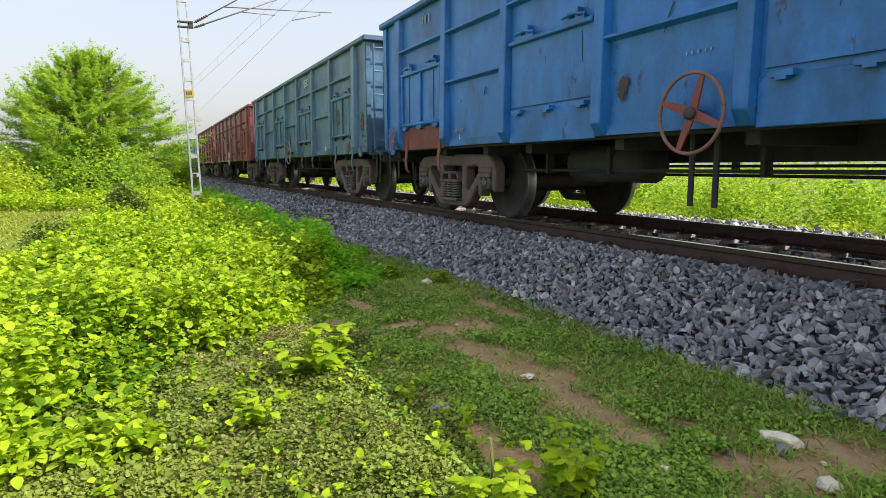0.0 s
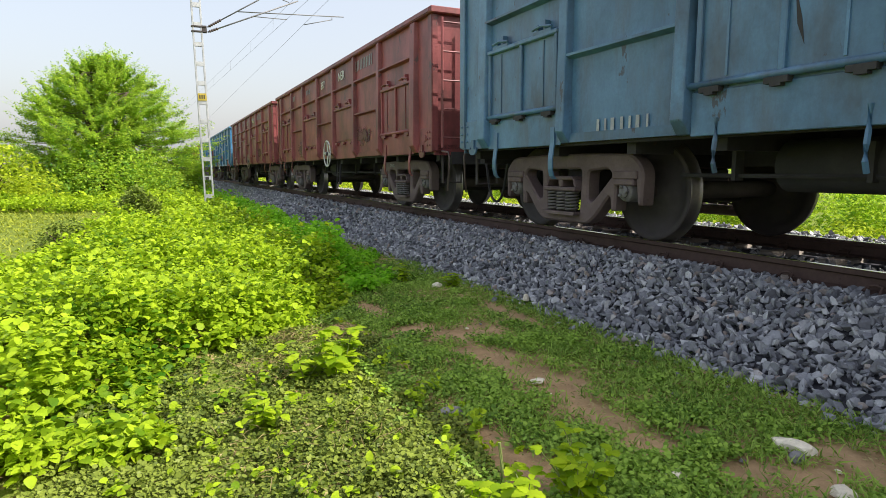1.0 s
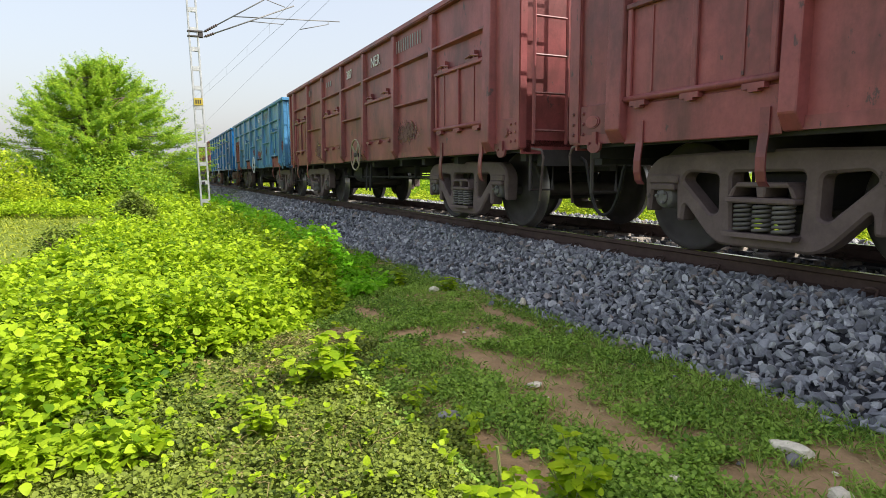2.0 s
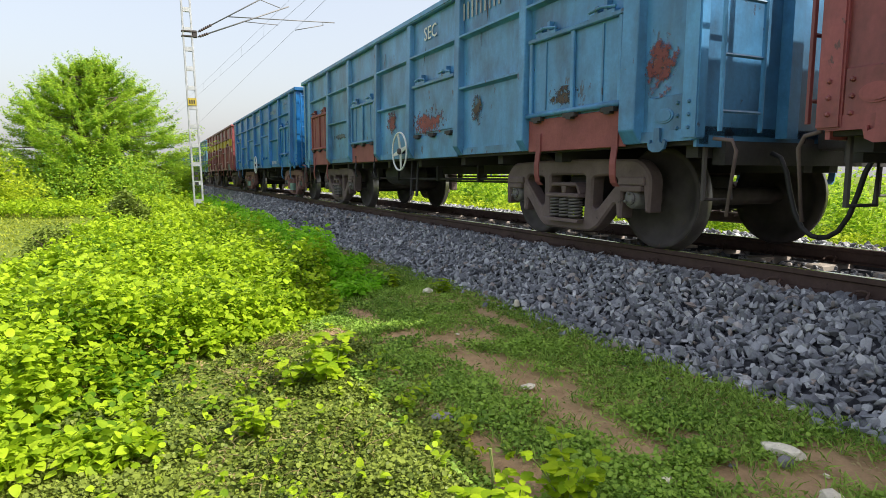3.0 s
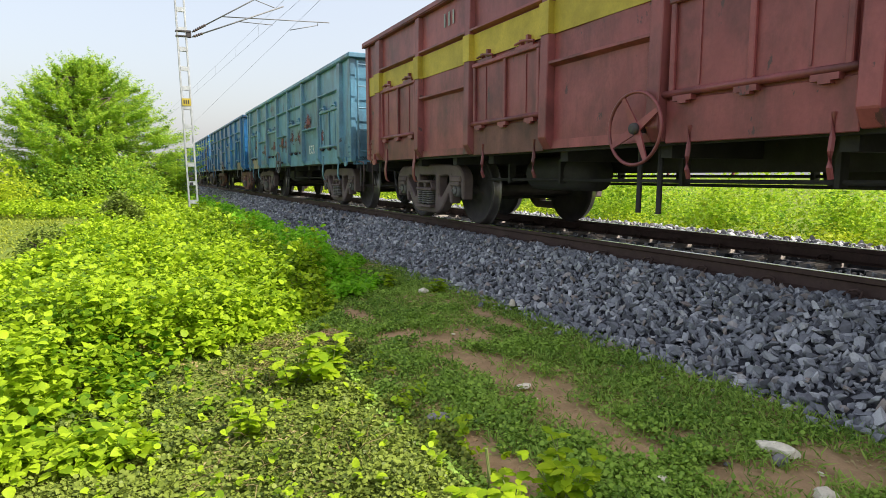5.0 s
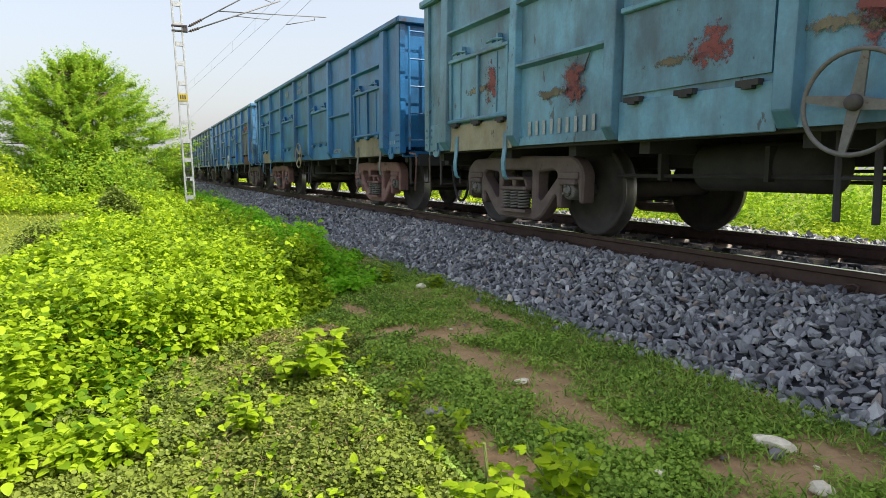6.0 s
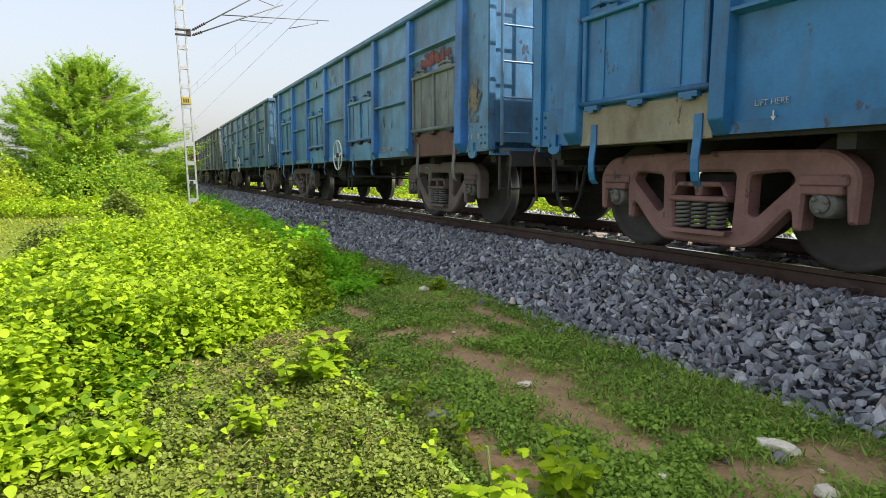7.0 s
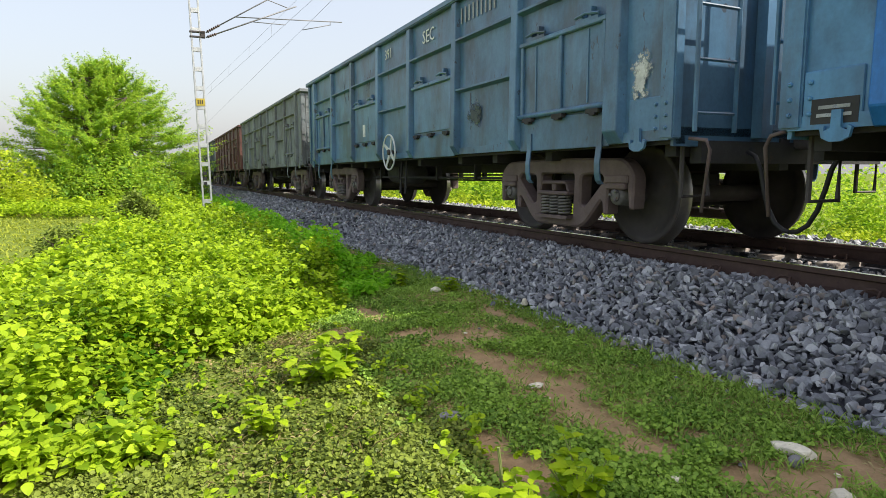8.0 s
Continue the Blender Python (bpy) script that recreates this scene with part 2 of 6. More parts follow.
def ground_material():
    """Red-brown soil with short grass growing over most of it."""
    m = material("soil_and_short_grass", (0.45, 0.30, 0.165), 0.95, 0, (0.22, 0.13, 0.07), 0.3, 5, 70, 0.6)
    n, k = m.node_tree.nodes, m.node_tree.links
    bsdf = n["Principled BSDF"]
    bsdf.inputs["Specular IOR Level"].default_value = 0.1
    soil = bsdf.inputs["Base Color"].links[0].from_socket
    at = n.new("ShaderNodeAttribute")
    at.attribute_name = "grass"
    t = n.new("ShaderNodeTexNoise")
    t.inputs["Scale"].default_value = 14.0
    t.inputs["Detail"].default_value = 8
    t.inputs["Roughness"].default_value = 0.75
    where = n.new("ShaderNodeTexCoord")
    k.new(where.outputs["Object"], t.inputs["Vector"])
    r = n.new("ShaderNodeValToRGB")
    r.color_ramp.elements[0].color = (0.09, 0.14, 0.02, 1)
    r.color_ramp.elements[1].color = (0.20, 0.24, 0.04, 1)
    r.color_ramp.elements[0].position, r.color_ramp.elements[1].position = 0.3, 0.7
    k.new(t.outputs["Fac"], r.inputs[0])
    mn = n.new("ShaderNodeMath")
    mn.operation = "ADD"
    k.new(at.outputs["Fac"], mn.inputs[0])
    t2 = n.new("ShaderNodeTexNoise")
    t2.inputs["Scale"].default_value = 9.0
    t2.inputs["Detail"].default_value = 9
    t2.inputs["Roughness"].default_value = 0.72
    k.new(where.outputs["Object"], t2.inputs["Vector"])
    sub = n.new("ShaderNodeMath")
    sub.operation = "MULTIPLY_ADD"
    sub.inputs[1].default_value, sub.inputs[2].default_value = 1.2, -0.6
    k.new(t2.outputs["Fac"], sub.inputs[0])
    k.new(sub.outputs[0], mn.inputs[1])
    rr = n.new("ShaderNodeMapRange")
    rr.inputs["From Min"].default_value, rr.inputs["From Max"].default_value = 0.44, 0.56
    k.new(mn.outputs[0], rr.inputs["Value"])
    x = n.new("ShaderNodeMix")
    x.data_type = "RGBA"
    k.new(rr.outputs[0], x.inputs[0])
    k.new(soil, x.inputs[6])
    k.new(r.outputs[0], x.inputs[7])
    k.new(x.outputs[2], bsdf.inputs["Base Color"])
    return m


M_GROUND = ground_material()

# ---- mesh helpers ----
TRACK = 5.418          # x of the track's centre line; rail top is z = 0
GAUGE = 0.875          # centre line to rail centre
GROUND = -0.62


def mesh_of(name, bm, mat, smooth=False):
    me = bpy.data.meshes.new(name)
    bmesh.ops.recalc_face_normals(bm, faces=bm.faces[:])
    bm.to_mesh(me)
    bm.free()
    me.materials.append(mat)
    if smooth:
        for p in me.polygons:
            p.use_smooth = True
    return me


def part(name, bm, mat, parent, label="", smooth=False):
    ob = new(name, mesh_of(name, bm, mat, smooth))
    ob.parent = parent
    return tagged(ob, label)


def again(ob, m=None):
    """Another part on the same mesh, at the pose m in its parent's space."""
    o = ob.copy()
    scene.collection.objects.link(o)
    o.parent = ob.parent
    if m is not None:
        o.matrix_basis = m
    return o


def box(bm, x0, x1, y0, y1, z0, z1, m=None):
    v = [bm.verts.new(p) for p in ((x0, y0, z0), (x1, y0, z0), (x1, y1, z0), (x0, y1, z0), (x0, y0, z1), (x1, y0, z1), (x1, y1, z1), (x0, y1, z1))]
    for f in ((0, 3, 2, 1), (4, 5, 6, 7), (0, 1, 5, 4), (1, 2, 6, 5), (2, 3, 7, 6), (3, 0, 4, 7)):
        bm.faces.new([v[i] for i in f])
    if m is not None:
        bmesh.ops.transform(bm, matrix=m, verts=v)
    return v


def prism(bm, pts, x0, x1):
    """A plate with the outline pts in (y, z), from x0 to x1."""
    a = [bm.verts.new((x0, y, z)) for y, z in pts]
    b = [bm.verts.new((x1, y, z)) for y, z in pts]
    bm.faces.new(a)
    bm.faces.new(b[::-1])
    for i in range(len(pts)):
        j = (i + 1) % len(pts)
        bm.faces.new((a[i], b[i], b[j], a[j]))


def tube(bm, pts, r, sides=8, cap=True):
    """A round bar along pts; r may be one radius or a list."""
    pts = [Vector(p) for p in pts]
    rings = []
    for i, p in enumerate(pts):
        d = (pts[min(i + 1, len(pts) - 1)] - pts[max(i - 1, 0)]).normalized()
        s = d.cross(Vector((0, 0, 1)))
        if s.length < 0.05:
            s = d.cross(Vector((1, 0, 0)))
        s.normalize()
        u = s.cross(d)
        rad = r[i] if isinstance(r, (list, tuple)) else r
        rings.append([bm.verts.new(p + (s * math.cos(a) + u * math.sin(a)) * rad) for a in (2 * math.pi * k / sides for k in range(sides))])
    for a, b in zip(rings, rings[1:]):
        for k in range(sides):
            bm.faces.new((a[k], a[(k + 1) % sides], b[(k + 1) % sides], b[k]))
    if cap:
        bm.faces.new(rings[0][::-1])
        bm.faces.new(rings[-1])


def lathe(bm, prof, seg=32, cap=True):
    """Turns (r, x) round the x axis."""
    rings = [[bm.verts.new((x, r * math.cos(a), r * math.sin(a))) for a in (2 * math.pi * k / seg for k in range(seg))] for r, x in prof]
    for a, b in zip(rings, rings[1:]):
        for k in range(seg):
            bm.faces.new((a[k], a[(k + 1) % seg], b[(k + 1) % seg], b[k]))
    if cap:
        bm.faces.new(rings[0][::-1])
        bm.faces.new(rings[-1])


def rounded(corners, n=4):
    """Closed outline whose corners (y, z, radius) are rounded off."""
    out = []
    for i, (y, z, r) in enumerate(corners):
        c = Vector((y, z))
        a, b = Vector(corners[i - 1][:2]) - c, Vector(corners[(i + 1) % len(corners)][:2]) - c
        r = min(r, a.length * 0.45, b.length * 0.45)
        p, q = c + a.normalized() * r, c + b.normalized() * r
        for k in range(n + 1):
            u = k / n
            out.append(p * (1 - u) ** 2 + c * 2 * u * (1 - u) + q * u * u)
    return out


def inset(loop, d):
    """The outline moved inwards by d (outwards where d is negative)."""
    area = sum(p.x * q.y - q.x * p.y for p, q in zip(loop, loop[1:] + loop[:1]))
    side = 1 if area > 0 else -1
    out = []
    for i, p in enumerate(loop):
        t = (loop[(i + 1) % len(loop)] - loop[i - 1]).normalized()
        out.append(p + Vector((-t.y, t.x)) * d * side)
    return out


def cut_plate(bm, outer, holes, half, edge):
    """A thick plate in y and z with holes through it and eased edges."""
    for sgn in (-1, 1):
        rims = []
        for loop, way in [(outer, 1)] + [(h, -1) for h in holes]:
            face = [bm.verts.new((sgn * half, p.x, p.y)) for p in inset(loop, edge * way)]
            rim = [bm.verts.new((sgn * (half - edge), p.x, p.y)) for p in loop]
            mid = [bm.verts.new((0, p.x, p.y)) for p in loop]
            n = len(loop)
            for lo, hi in ((face, rim), (rim, mid)):
                for i in range(n):
                    bm.faces.new((lo[i], lo[(i + 1) % n], hi[(i + 1) % n], hi[i]))
            rims += [bm.edges.get((face[i], face[(i + 1) % n])) for i in range(n)]
        bmesh.ops.triangle_fill(bm, use_beauty=True, use_dissolve=False, edges=rims)
    bmesh.ops.remove_doubles(bm, verts=bm.verts[:], dist=1e-5)


def soften(bm, off, seg=1):
    bmesh.ops.bevel(bm, geom=bm.edges[:] , offset=off, segments=seg, affect="EDGES", clamp_overlap=True)


def bars(bm, x, y0, z0, widths, h, gap=0.03):
    """Plain upright bars in the place of marks that cannot be read."""
    y = y0
    for w in widths:
        box(bm, x - 0.003, x, y - w, y, z0, z0 + h)
        y -= w + gap

# ---- the wagon ----
HALF, PITCH = 6.4, 13.729
STANS = (-5.69, -4.00, -2.43, -0.765, 0.765, 2.43, 4.00, 5.69)
BAYS = list(zip(STANS, STANS[1:]))
TOP, LOW = 3.11, 1.02
PLATE = 1.54


def text_mesh(words, size, depth=0.002):
    cu = bpy.data.curves.new("lettering", "FONT")
    cu.body, cu.size, cu.extrude = words, size, depth
    cu.resolution_u = 2
    ob = bpy.data.objects.new("lettering", cu)
    me = bpy.data.meshes.new_from_object(ob)
    bpy.data.objects.remove(ob)
    return me


def lettering(words, size, wagon, y, z, x=-(PLATE + 0.027), mat=None):
    """Painted words on the near side, read from outside."""
    me = text_mesh(words, size)
    me.materials.clear()
    me.materials.append(mat or M_WHITE)
    ob = new("lettering", me)
    ob.parent = wagon
    ob.matrix_basis = pose(x, y, z, 90, 0, -90)
    return tagged(ob, "painted white lettering")


def spoke_wheel(name, parent, mat):
    bm = bmesh.new()
    n, m, R, r = 40, 8, 0.30, 0.015
    rings = []
    for i in range(n):
        a = 2 * math.pi * i / n
        rings.append([bm.verts.new((r * math.sin(b), (R + r * math.cos(b)) * math.cos(a), (R + r * math.cos(b)) * math.sin(a))) for b in (2 * math.pi * j / m for j in range(m))])
    for i in range(n):
        for j in range(m):
            bm.faces.new((rings[i][j], rings[(i + 1) % n][j], rings[(i + 1) % n][(j + 1) % m], rings[i][(j + 1) % m]))
    rim = part(name, bm, mat, parent, "round iron brake handwheel", True)
    bm = bmesh.new()
    for k in range(4):
        a = radians(20 + 90 * k)
        d, s = Vector((0, math.cos(a), math.sin(a))), Vector((0, -math.sin(a), math.cos(a)))
        inner, outer = 0.03, 0.30
        v = []
        for xx in (-0.008, 0.008):
            v.append([bm.verts.new(Vector((xx + 0.02, 0, 0)) + d * inner + s * 0.038), bm.verts.new(Vector((xx, 0, 0)) + d * outer + s * 0.02),
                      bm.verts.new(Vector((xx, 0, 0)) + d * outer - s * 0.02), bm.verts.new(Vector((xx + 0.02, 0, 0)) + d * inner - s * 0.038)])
        bm.faces.new(v[0])
        bm.faces.new(v[1][::-1])
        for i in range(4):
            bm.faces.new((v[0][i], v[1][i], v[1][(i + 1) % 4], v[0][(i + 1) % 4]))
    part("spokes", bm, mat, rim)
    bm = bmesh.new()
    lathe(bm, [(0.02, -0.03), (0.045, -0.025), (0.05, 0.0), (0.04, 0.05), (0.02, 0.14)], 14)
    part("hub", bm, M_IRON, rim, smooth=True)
    return rim


def make_wagon():
    paint = PAINTS["blue"]
    w = new("goods_wagon")
    # floor, sills and cross bearers
    bm = bmesh.new()
    box(bm, -PLATE - 0.004, PLATE + 0.004, -6.36, 6.36, 1.03, 1.10)
    part("floor_plate", bm, M_UNDER, w, "sooty black steel floor")
    for s in (-1, 1):
        bm = bmesh.new()
        box(bm, s * 0.18 - 0.06, s * 0.18 + 0.06, -6.38, 6.38, 0.74, 1.028)
        part("centre_sill", bm, M_UNDER, w)
        bm = bmesh.new()
        box(bm, s * 1.45 - 0.05, s * 1.45 + 0.05, -6.36, 6.36, 0.96, 1.028)
        part("sole_bar", bm, M_UNDER, w)
    bearer = None
    for y in (-6.2, -4.4, -3.2, -2.2, -0.7, 0.7, 2.2, 3.2, 4.4, 6.2):
        if bearer is None:
            bm = bmesh.new()
            box(bm, -1.395, 1.395, -0.06, 0.06, 0.86, 1.026)
            bearer = part("cross_bearer", bm, M_UNDER, w)
            bearer.matrix_basis = pose(0, y, 0)
        else:
            again(bearer, pose(0, y, 0))
    # inner lining so that the body has depth
    bm = bmesh.new()
    for s in (-1, 1):
        x0, x1 = sorted((s * (PLATE - 0.032), s * (PLATE - 0.014)))
        box(bm, x0, x1, -6.37, 6.37, 1.1, TOP - 0.05)
    lining = part("body_shell", bm, M_INNER, w, "rusty inner steel shell")
    # side plates, stanchions, rails, both sides
    for s in (-1, 1):
        spans = [(-6.36, STANS[0])] + BAYS + [(STANS[-1], 6.36)]
        for i, (a, b) in enumerate(spans):
            bm = bmesh.new()
            n_y, n_z = 7, 9
            door_bay = i in (1, 3, 5, 7)
            # gently dented plate
            grid = []
            for iy in range(n_y + 1):
                col = []
                for iz in range(n_z + 1):
                    yy, zz = a + (b - a) * iy / n_y, (LOW - 0.01) + (TOP - 0.08 - LOW) * iz / n_z
                    edge = math.sin(math.pi * iy / n_y) * math.sin(math.pi * iz / n_z)
                    dent = -0.034 * edge * (0.5 + noise.noise((yy * 1.7 + s * 9, zz * 2.1, i)))
                    col.append(bm.verts.new((s * (PLATE + min(0.024, 0.011 + dent * 0.6 + 0.012 * edge)), yy, zz)))
                grid.append(col)
            for iy in range(n_y):
                for iz in range(n_z):
                    bm.faces.new((grid[iy][iz], grid[iy + 1][iz], grid[iy + 1][iz + 1], grid[iy][iz + 1]))
            part("side_panel", bm, paint, w, smooth=True)
            if i not in (0, 8):
                bm = bmesh.new()
                prism_pts = [(s * PLATE, 2.47), (s * (PLATE + 0.085), 2.50), (s * (PLATE + 0.085), 2.525), (s * PLATE, 2.535)]
                va = [bm.verts.new((x, a + 0.06, z)) for x, z in prism_pts]
                vb = [bm.verts.new((x, b - 0.06, z)) for x, z in prism_pts]
                bm.faces.new(va), bm.faces.new(vb[::-1])
                for q in range(4):
                    bm.faces.new((va[q], vb[q], vb[(q + 1) % 4], va[(q + 1) % 4]))
                rail = part("mid_rail", bm, paint, w)
                if not door_bay:
                    again(rail, pose(0, 0, -0.66))
        for k, y in enumerate(STANS):
            bm = bmesh.new()
            half_w = 0.085 if k not in (0, 7) else 0.12
            prof = [(TOP - 0.09, 0.075), (2.2, 0.09), (1.45, 0.105), (1.10, 0.11), (0.985, 0.03)]
            rows = []
            for z, dpt in prof:
                rows.append([bm.verts.new((s * (PLATE + e), y + f, z)) for e, f in ((0.0, -half_w), (dpt, -half_w * 0.8), (dpt, half_w * 0.8), (0.0, half_w))])
            for r0, r1 in zip(rows, rows[1:]):
                for q in range(3):
                    bm.faces.new((r0[q], r0[q + 1], r1[q + 1], r1[q]))
            bm.faces.new(rows[0]), bm.faces.new(rows[-1][::-1])
            soften(bm, 0.008)
            part("stanchion", bm, paint, w)
        bm = bmesh.new()
        x0, x1 = sorted((s * (PLATE - 0.03), s * (PLATE + 0.10)))
        box(bm, x0, x1, -6.42, 6.42, TOP - 0.085, TOP)
        soften(bm, 0.015, 2)
        part("top_rail", bm, paint, w)
        x0, x1 = sorted((s * (PLATE - 0.01), s * (PLATE + 0.028)))
        for a, b in ((-6.36, STANS[0]), BAYS[1], BAYS[3], BAYS[5], (STANS[-1], 6.36)):
            bm = bmesh.new()
            box(bm, x0, x1, a + 0.02, b - 0.02, LOW - 0.03, LOW + 0.06)
            part("side_sill", bm, paint, w)
        for e in (-1, 1):
            bm = bmesh.new()
            xa, xb = sorted((s * (PLATE - 0.06), s * (PLATE + 0.045)))
            ya, yb = sorted((e * 6.24, e * 6.40))
            box(bm, xa, xb, ya, yb, LOW - 0.02, TOP - 0.09)
            soften(bm, 0.012, 2)
            part("corner_post", bm, paint, w)
            # gusset with rivets at the foot of the corner
            bm = bmesh.new()
            xa, xb = sorted((s * (PLATE + 0.012), s * (PLATE + 0.026)))
            ya, yb = sorted((e * 5.86, e * 6.24))
            box(bm, xa, xb, ya, yb, LOW + 0.02, LOW + 0.34)
            soften(bm, 0.01)
            for q in range(3):
                for g in (6.19, 6.32):
                    p = Vector((s * (PLATE + (0.03 if g < 6.2 else 0.047)), e * g, LOW + 0.07 + q * 0.1))
                    bmesh.ops.create_icosphere(bm, subdivisions=1, radius=0.018, matrix=Matrix.Translation(p))
            part("corner_gusset", bm, paint, w)
            # lifting hook below the end bay
            bm = bmesh.new()
            outline = [(-0.04, 0.18), (0.04, 0.18), (0.045, 0.05), (0.10, 0.03), (0.10, 0.07), (0.14, 0.05), (0.12, -0.02), (0.05, -0.05),
                       (-0.05, -0.05), (-0.12, -0.02), (-0.14, 0.05), (-0.10, 0.07), (-0.10, 0.03), (-0.045, 0.05)]
            xa, xb = sorted((s * (PLATE + 0.03), s * (PLATE + 0.055)))
            prism(bm, [(e * 6.0 + py * 0.72, 0.95 + pz * 0.85) for py, pz in outline], xa, xb)
            part("lifting_hook", bm, paint, w)
        # doors with hinges, latches, sill plate and stop brackets
        for j in (0, 2, 4, 6):
            a, b = BAYS[j]
            a, b = a + 0.13, b - 0.13
            big = j in (0, 6)
            zt = 2.12 if big else 2.05
            bm = bmesh.new()
            xf = PLATE + 0.022
            xs = sorted((s * (PLATE + 0.018), s * (xf + 0.012)))
            box(bm, xs[0], xs[1], a, b, 1.365, zt)
            door = part("door", bm, paint, w)
            rib = None
            for y in (a + 0.02, (a + b) / 2 - 0.02, b - 0.02):
                if rib is None:
                    bm = bmesh.new()
                    xs2 = sorted((s * (xf + 0.008), s * (xf + 0.045)))
                    box(bm, xs2[0], xs2[1], -0.025, 0.025, 1.37, zt + 0.01)
                    soften(bm, 0.008)
                    rib = part("door_rib", bm, paint, door)
                    rib.matrix_basis = pose(0, y, 0)
                else:
                    again(rib, pose(0, y, 0))
            rib = None
            for y in (a + 0.27, b - 0.27):
                if rib is None:
                    bm = bmesh.new()
                    xs2 = sorted((s * (xf + 0.008), s * (xf + 0.022)))
                    box(bm, xs2[0], xs2[1], -0.01, 0.01, 1.40, zt - 0.03)
                    rib = part("door_rib", bm, paint, door)
                    rib.matrix_basis = pose(0, y, 0)
                else:
                    again(rib, pose(0, y, 0))
            bm = bmesh.new()
            xs3 = sorted((s * (xf + 0.004), s * (xf + 0.055)))
            box(bm, xs3[0], xs3[1], a - 0.02, b + 0.02, zt - 0.01, zt + 0.04)
            soften(bm, 0.01)
            part("door_lip", bm, paint, door)
            bm = bmesh.new()
            tube(bm, [(s * (xf + 0.03), a - 0.06, 1.355), (s * (xf + 0.03), b + 0.06, 1.355)], 0.028, 10)
            part("hinge_rod", bm, paint, door, smooth=True)
            hinge = None
            for y in (a + 0.15, (a + b) / 2, b - 0.15):
                if hinge is None:
                    bm = bmesh.new()
                    xs4 = sorted((0.0, s * 0.06))
                    box(bm, xs4[0], xs4[1], -0.09, 0.09, -0.03, 0.012)
                    box(bm, xs4[0], xs4[1] * 0.7 if s > 0 else xs4[1], -0.04, 0.04, -0.05, -0.03)
                    hinge = part("hinge", bm, paint, door)
                    hinge.matrix_basis = pose(s * (xf + 0.0), y, 1.32)
                else:
                    again(hinge, pose(s * (xf + 0.0), y, 1.32))
            bm = bmesh.new()
            xs5 = sorted((s * (xf - 0.005), s * (xf + 0.055)))
            box(bm, xs5[0], xs5[1], -0.17, 0.17, 0.0, 0.035)
            for y, tall in ((-0.05, 0.13), (0.08, 0.10)):
                box(bm, xs5[0], xs5[1], y - 0.02, y + 0.02, 0.034, tall)
            tube(bm, [(s * (xf + 0.06), -0.19, 0.045), (s * (xf + 0.065), 0.0, 0.075), (s * (xf + 0.06), 0.17, 0.06)], 0.014, 6)
            latch = part("latch", bm, paint, door)
            latch.matrix_basis = pose(0, a + 0.26, zt + 0.03)
            again(latch, pose(0, b - 0.3, zt + 0.03))
            bm = bmesh.new()
            xs6 = sorted((s * (PLATE + 0.014), s * (PLATE + 0.03)))
            box(bm, xs6[0], xs6[1], a - 0.05, b + 0.05, LOW - 0.05, 1.31)
            soften(bm, 0.006)
            plate = part("door_sill", bm, paint, w)
            if big:
                brk = None
                for y in (a + 0.07, b - 0.16):
                    if brk is None:
                        bm = bmesh.new()
                        path = [(0.03, 1.16), (0.034, 0.98), (0.045, 0.90), (0.055, 0.82), (0.052, 0.72), (0.035, 0.65), (0.0, 0.615)]
                        for (d0, z0), (d1, z1) in zip(path, path[1:]):
                            v = []
                            for d, z in ((d0, z0), (d1, z1)):
                                v.append([bm.verts.new((s * (PLATE + d + f), g, z)) for f, g in ((0.0, -0.038), (0.014, -0.038), (0.014, 0.038), (0.0, 0.038))])
                            for q in range(4):
                                bm.faces.new((v[0][q], v[0][(q + 1) % 4], v[1][(q + 1) % 4], v[1][q]))
                        brk = part("stop_bracket", bm, paint, w)
                        brk.matrix_basis = pose(0, y, 0)
                    else:
                        again(brk, pose(0, y, 0))
            else:
                bm = bmesh.new()
                path = [(0.03, 1.1), (0.035, 0.94), (0.045, 0.86), (0.045, 0.76), (0.02, 0.69)]
                tube(bm, [(s * (PLATE + d), a + 0.1, z) for d, z in path], 0.02, 6)
                brk = part("stop_bracket", bm, paint, w)
                again(brk, pose(0, b - a - 0.3, 0))
    # ends with ribs, ladder and steps
    for e in (-1, 1):
        bm = bmesh.new()
        ya, yb = sorted((e * 6.33, e * 6.36))
        box(bm, -PLATE + 0.01, PLATE - 0.01, ya, yb, LOW - 0.08, TOP - 0.06)
        part("end_wall", bm, paint, w)
        for x in (-0.55, 0.55):
            bm = bmesh.new()
            yc, yd = sorted((e * 6.364, e * 6.47))
            box(bm, x - 0.07, x + 0.07, yc, yd, LOW, TOP - 0.15)
            part("end_stanchion", bm, paint, w)
        bm = bmesh.new()
        ya, yb = sorted((e * 6.32, e * 6.47))
        box(bm, -PLATE - 0.09, PLATE + 0.09, ya, yb, TOP - 0.09, TOP + 0.005)
        soften(bm, 0.012)
        part("end_top_rail", bm, paint, w)
        for s in (-1, 1):
            bm = bmesh.new()
            for x in (1.47, 1.02):
                tube(bm, [(s * x, e * 6.52, 1.05), (s * x, e * 6.52, 2.95)], 0.02, 6)
            ladder = part("ladder", bm, paint, w, "steel end ladder")
            rung = None
            for z in (1.2, 1.62, 2.04, 2.46, 2.88):
                if rung is None:
                    bm = bmesh.new()
                    tube(bm, [(s * 1.47, e * 6.52, 0), (s * 1.02, e * 6.52, 0)], 0.014, 6)
                    rung = part("rung", bm, paint, ladder)
                    rung.matrix_basis = pose(0, 0, z)
                else:
                    again(rung, pose(0, 0, z))
            bm = bmesh.new()
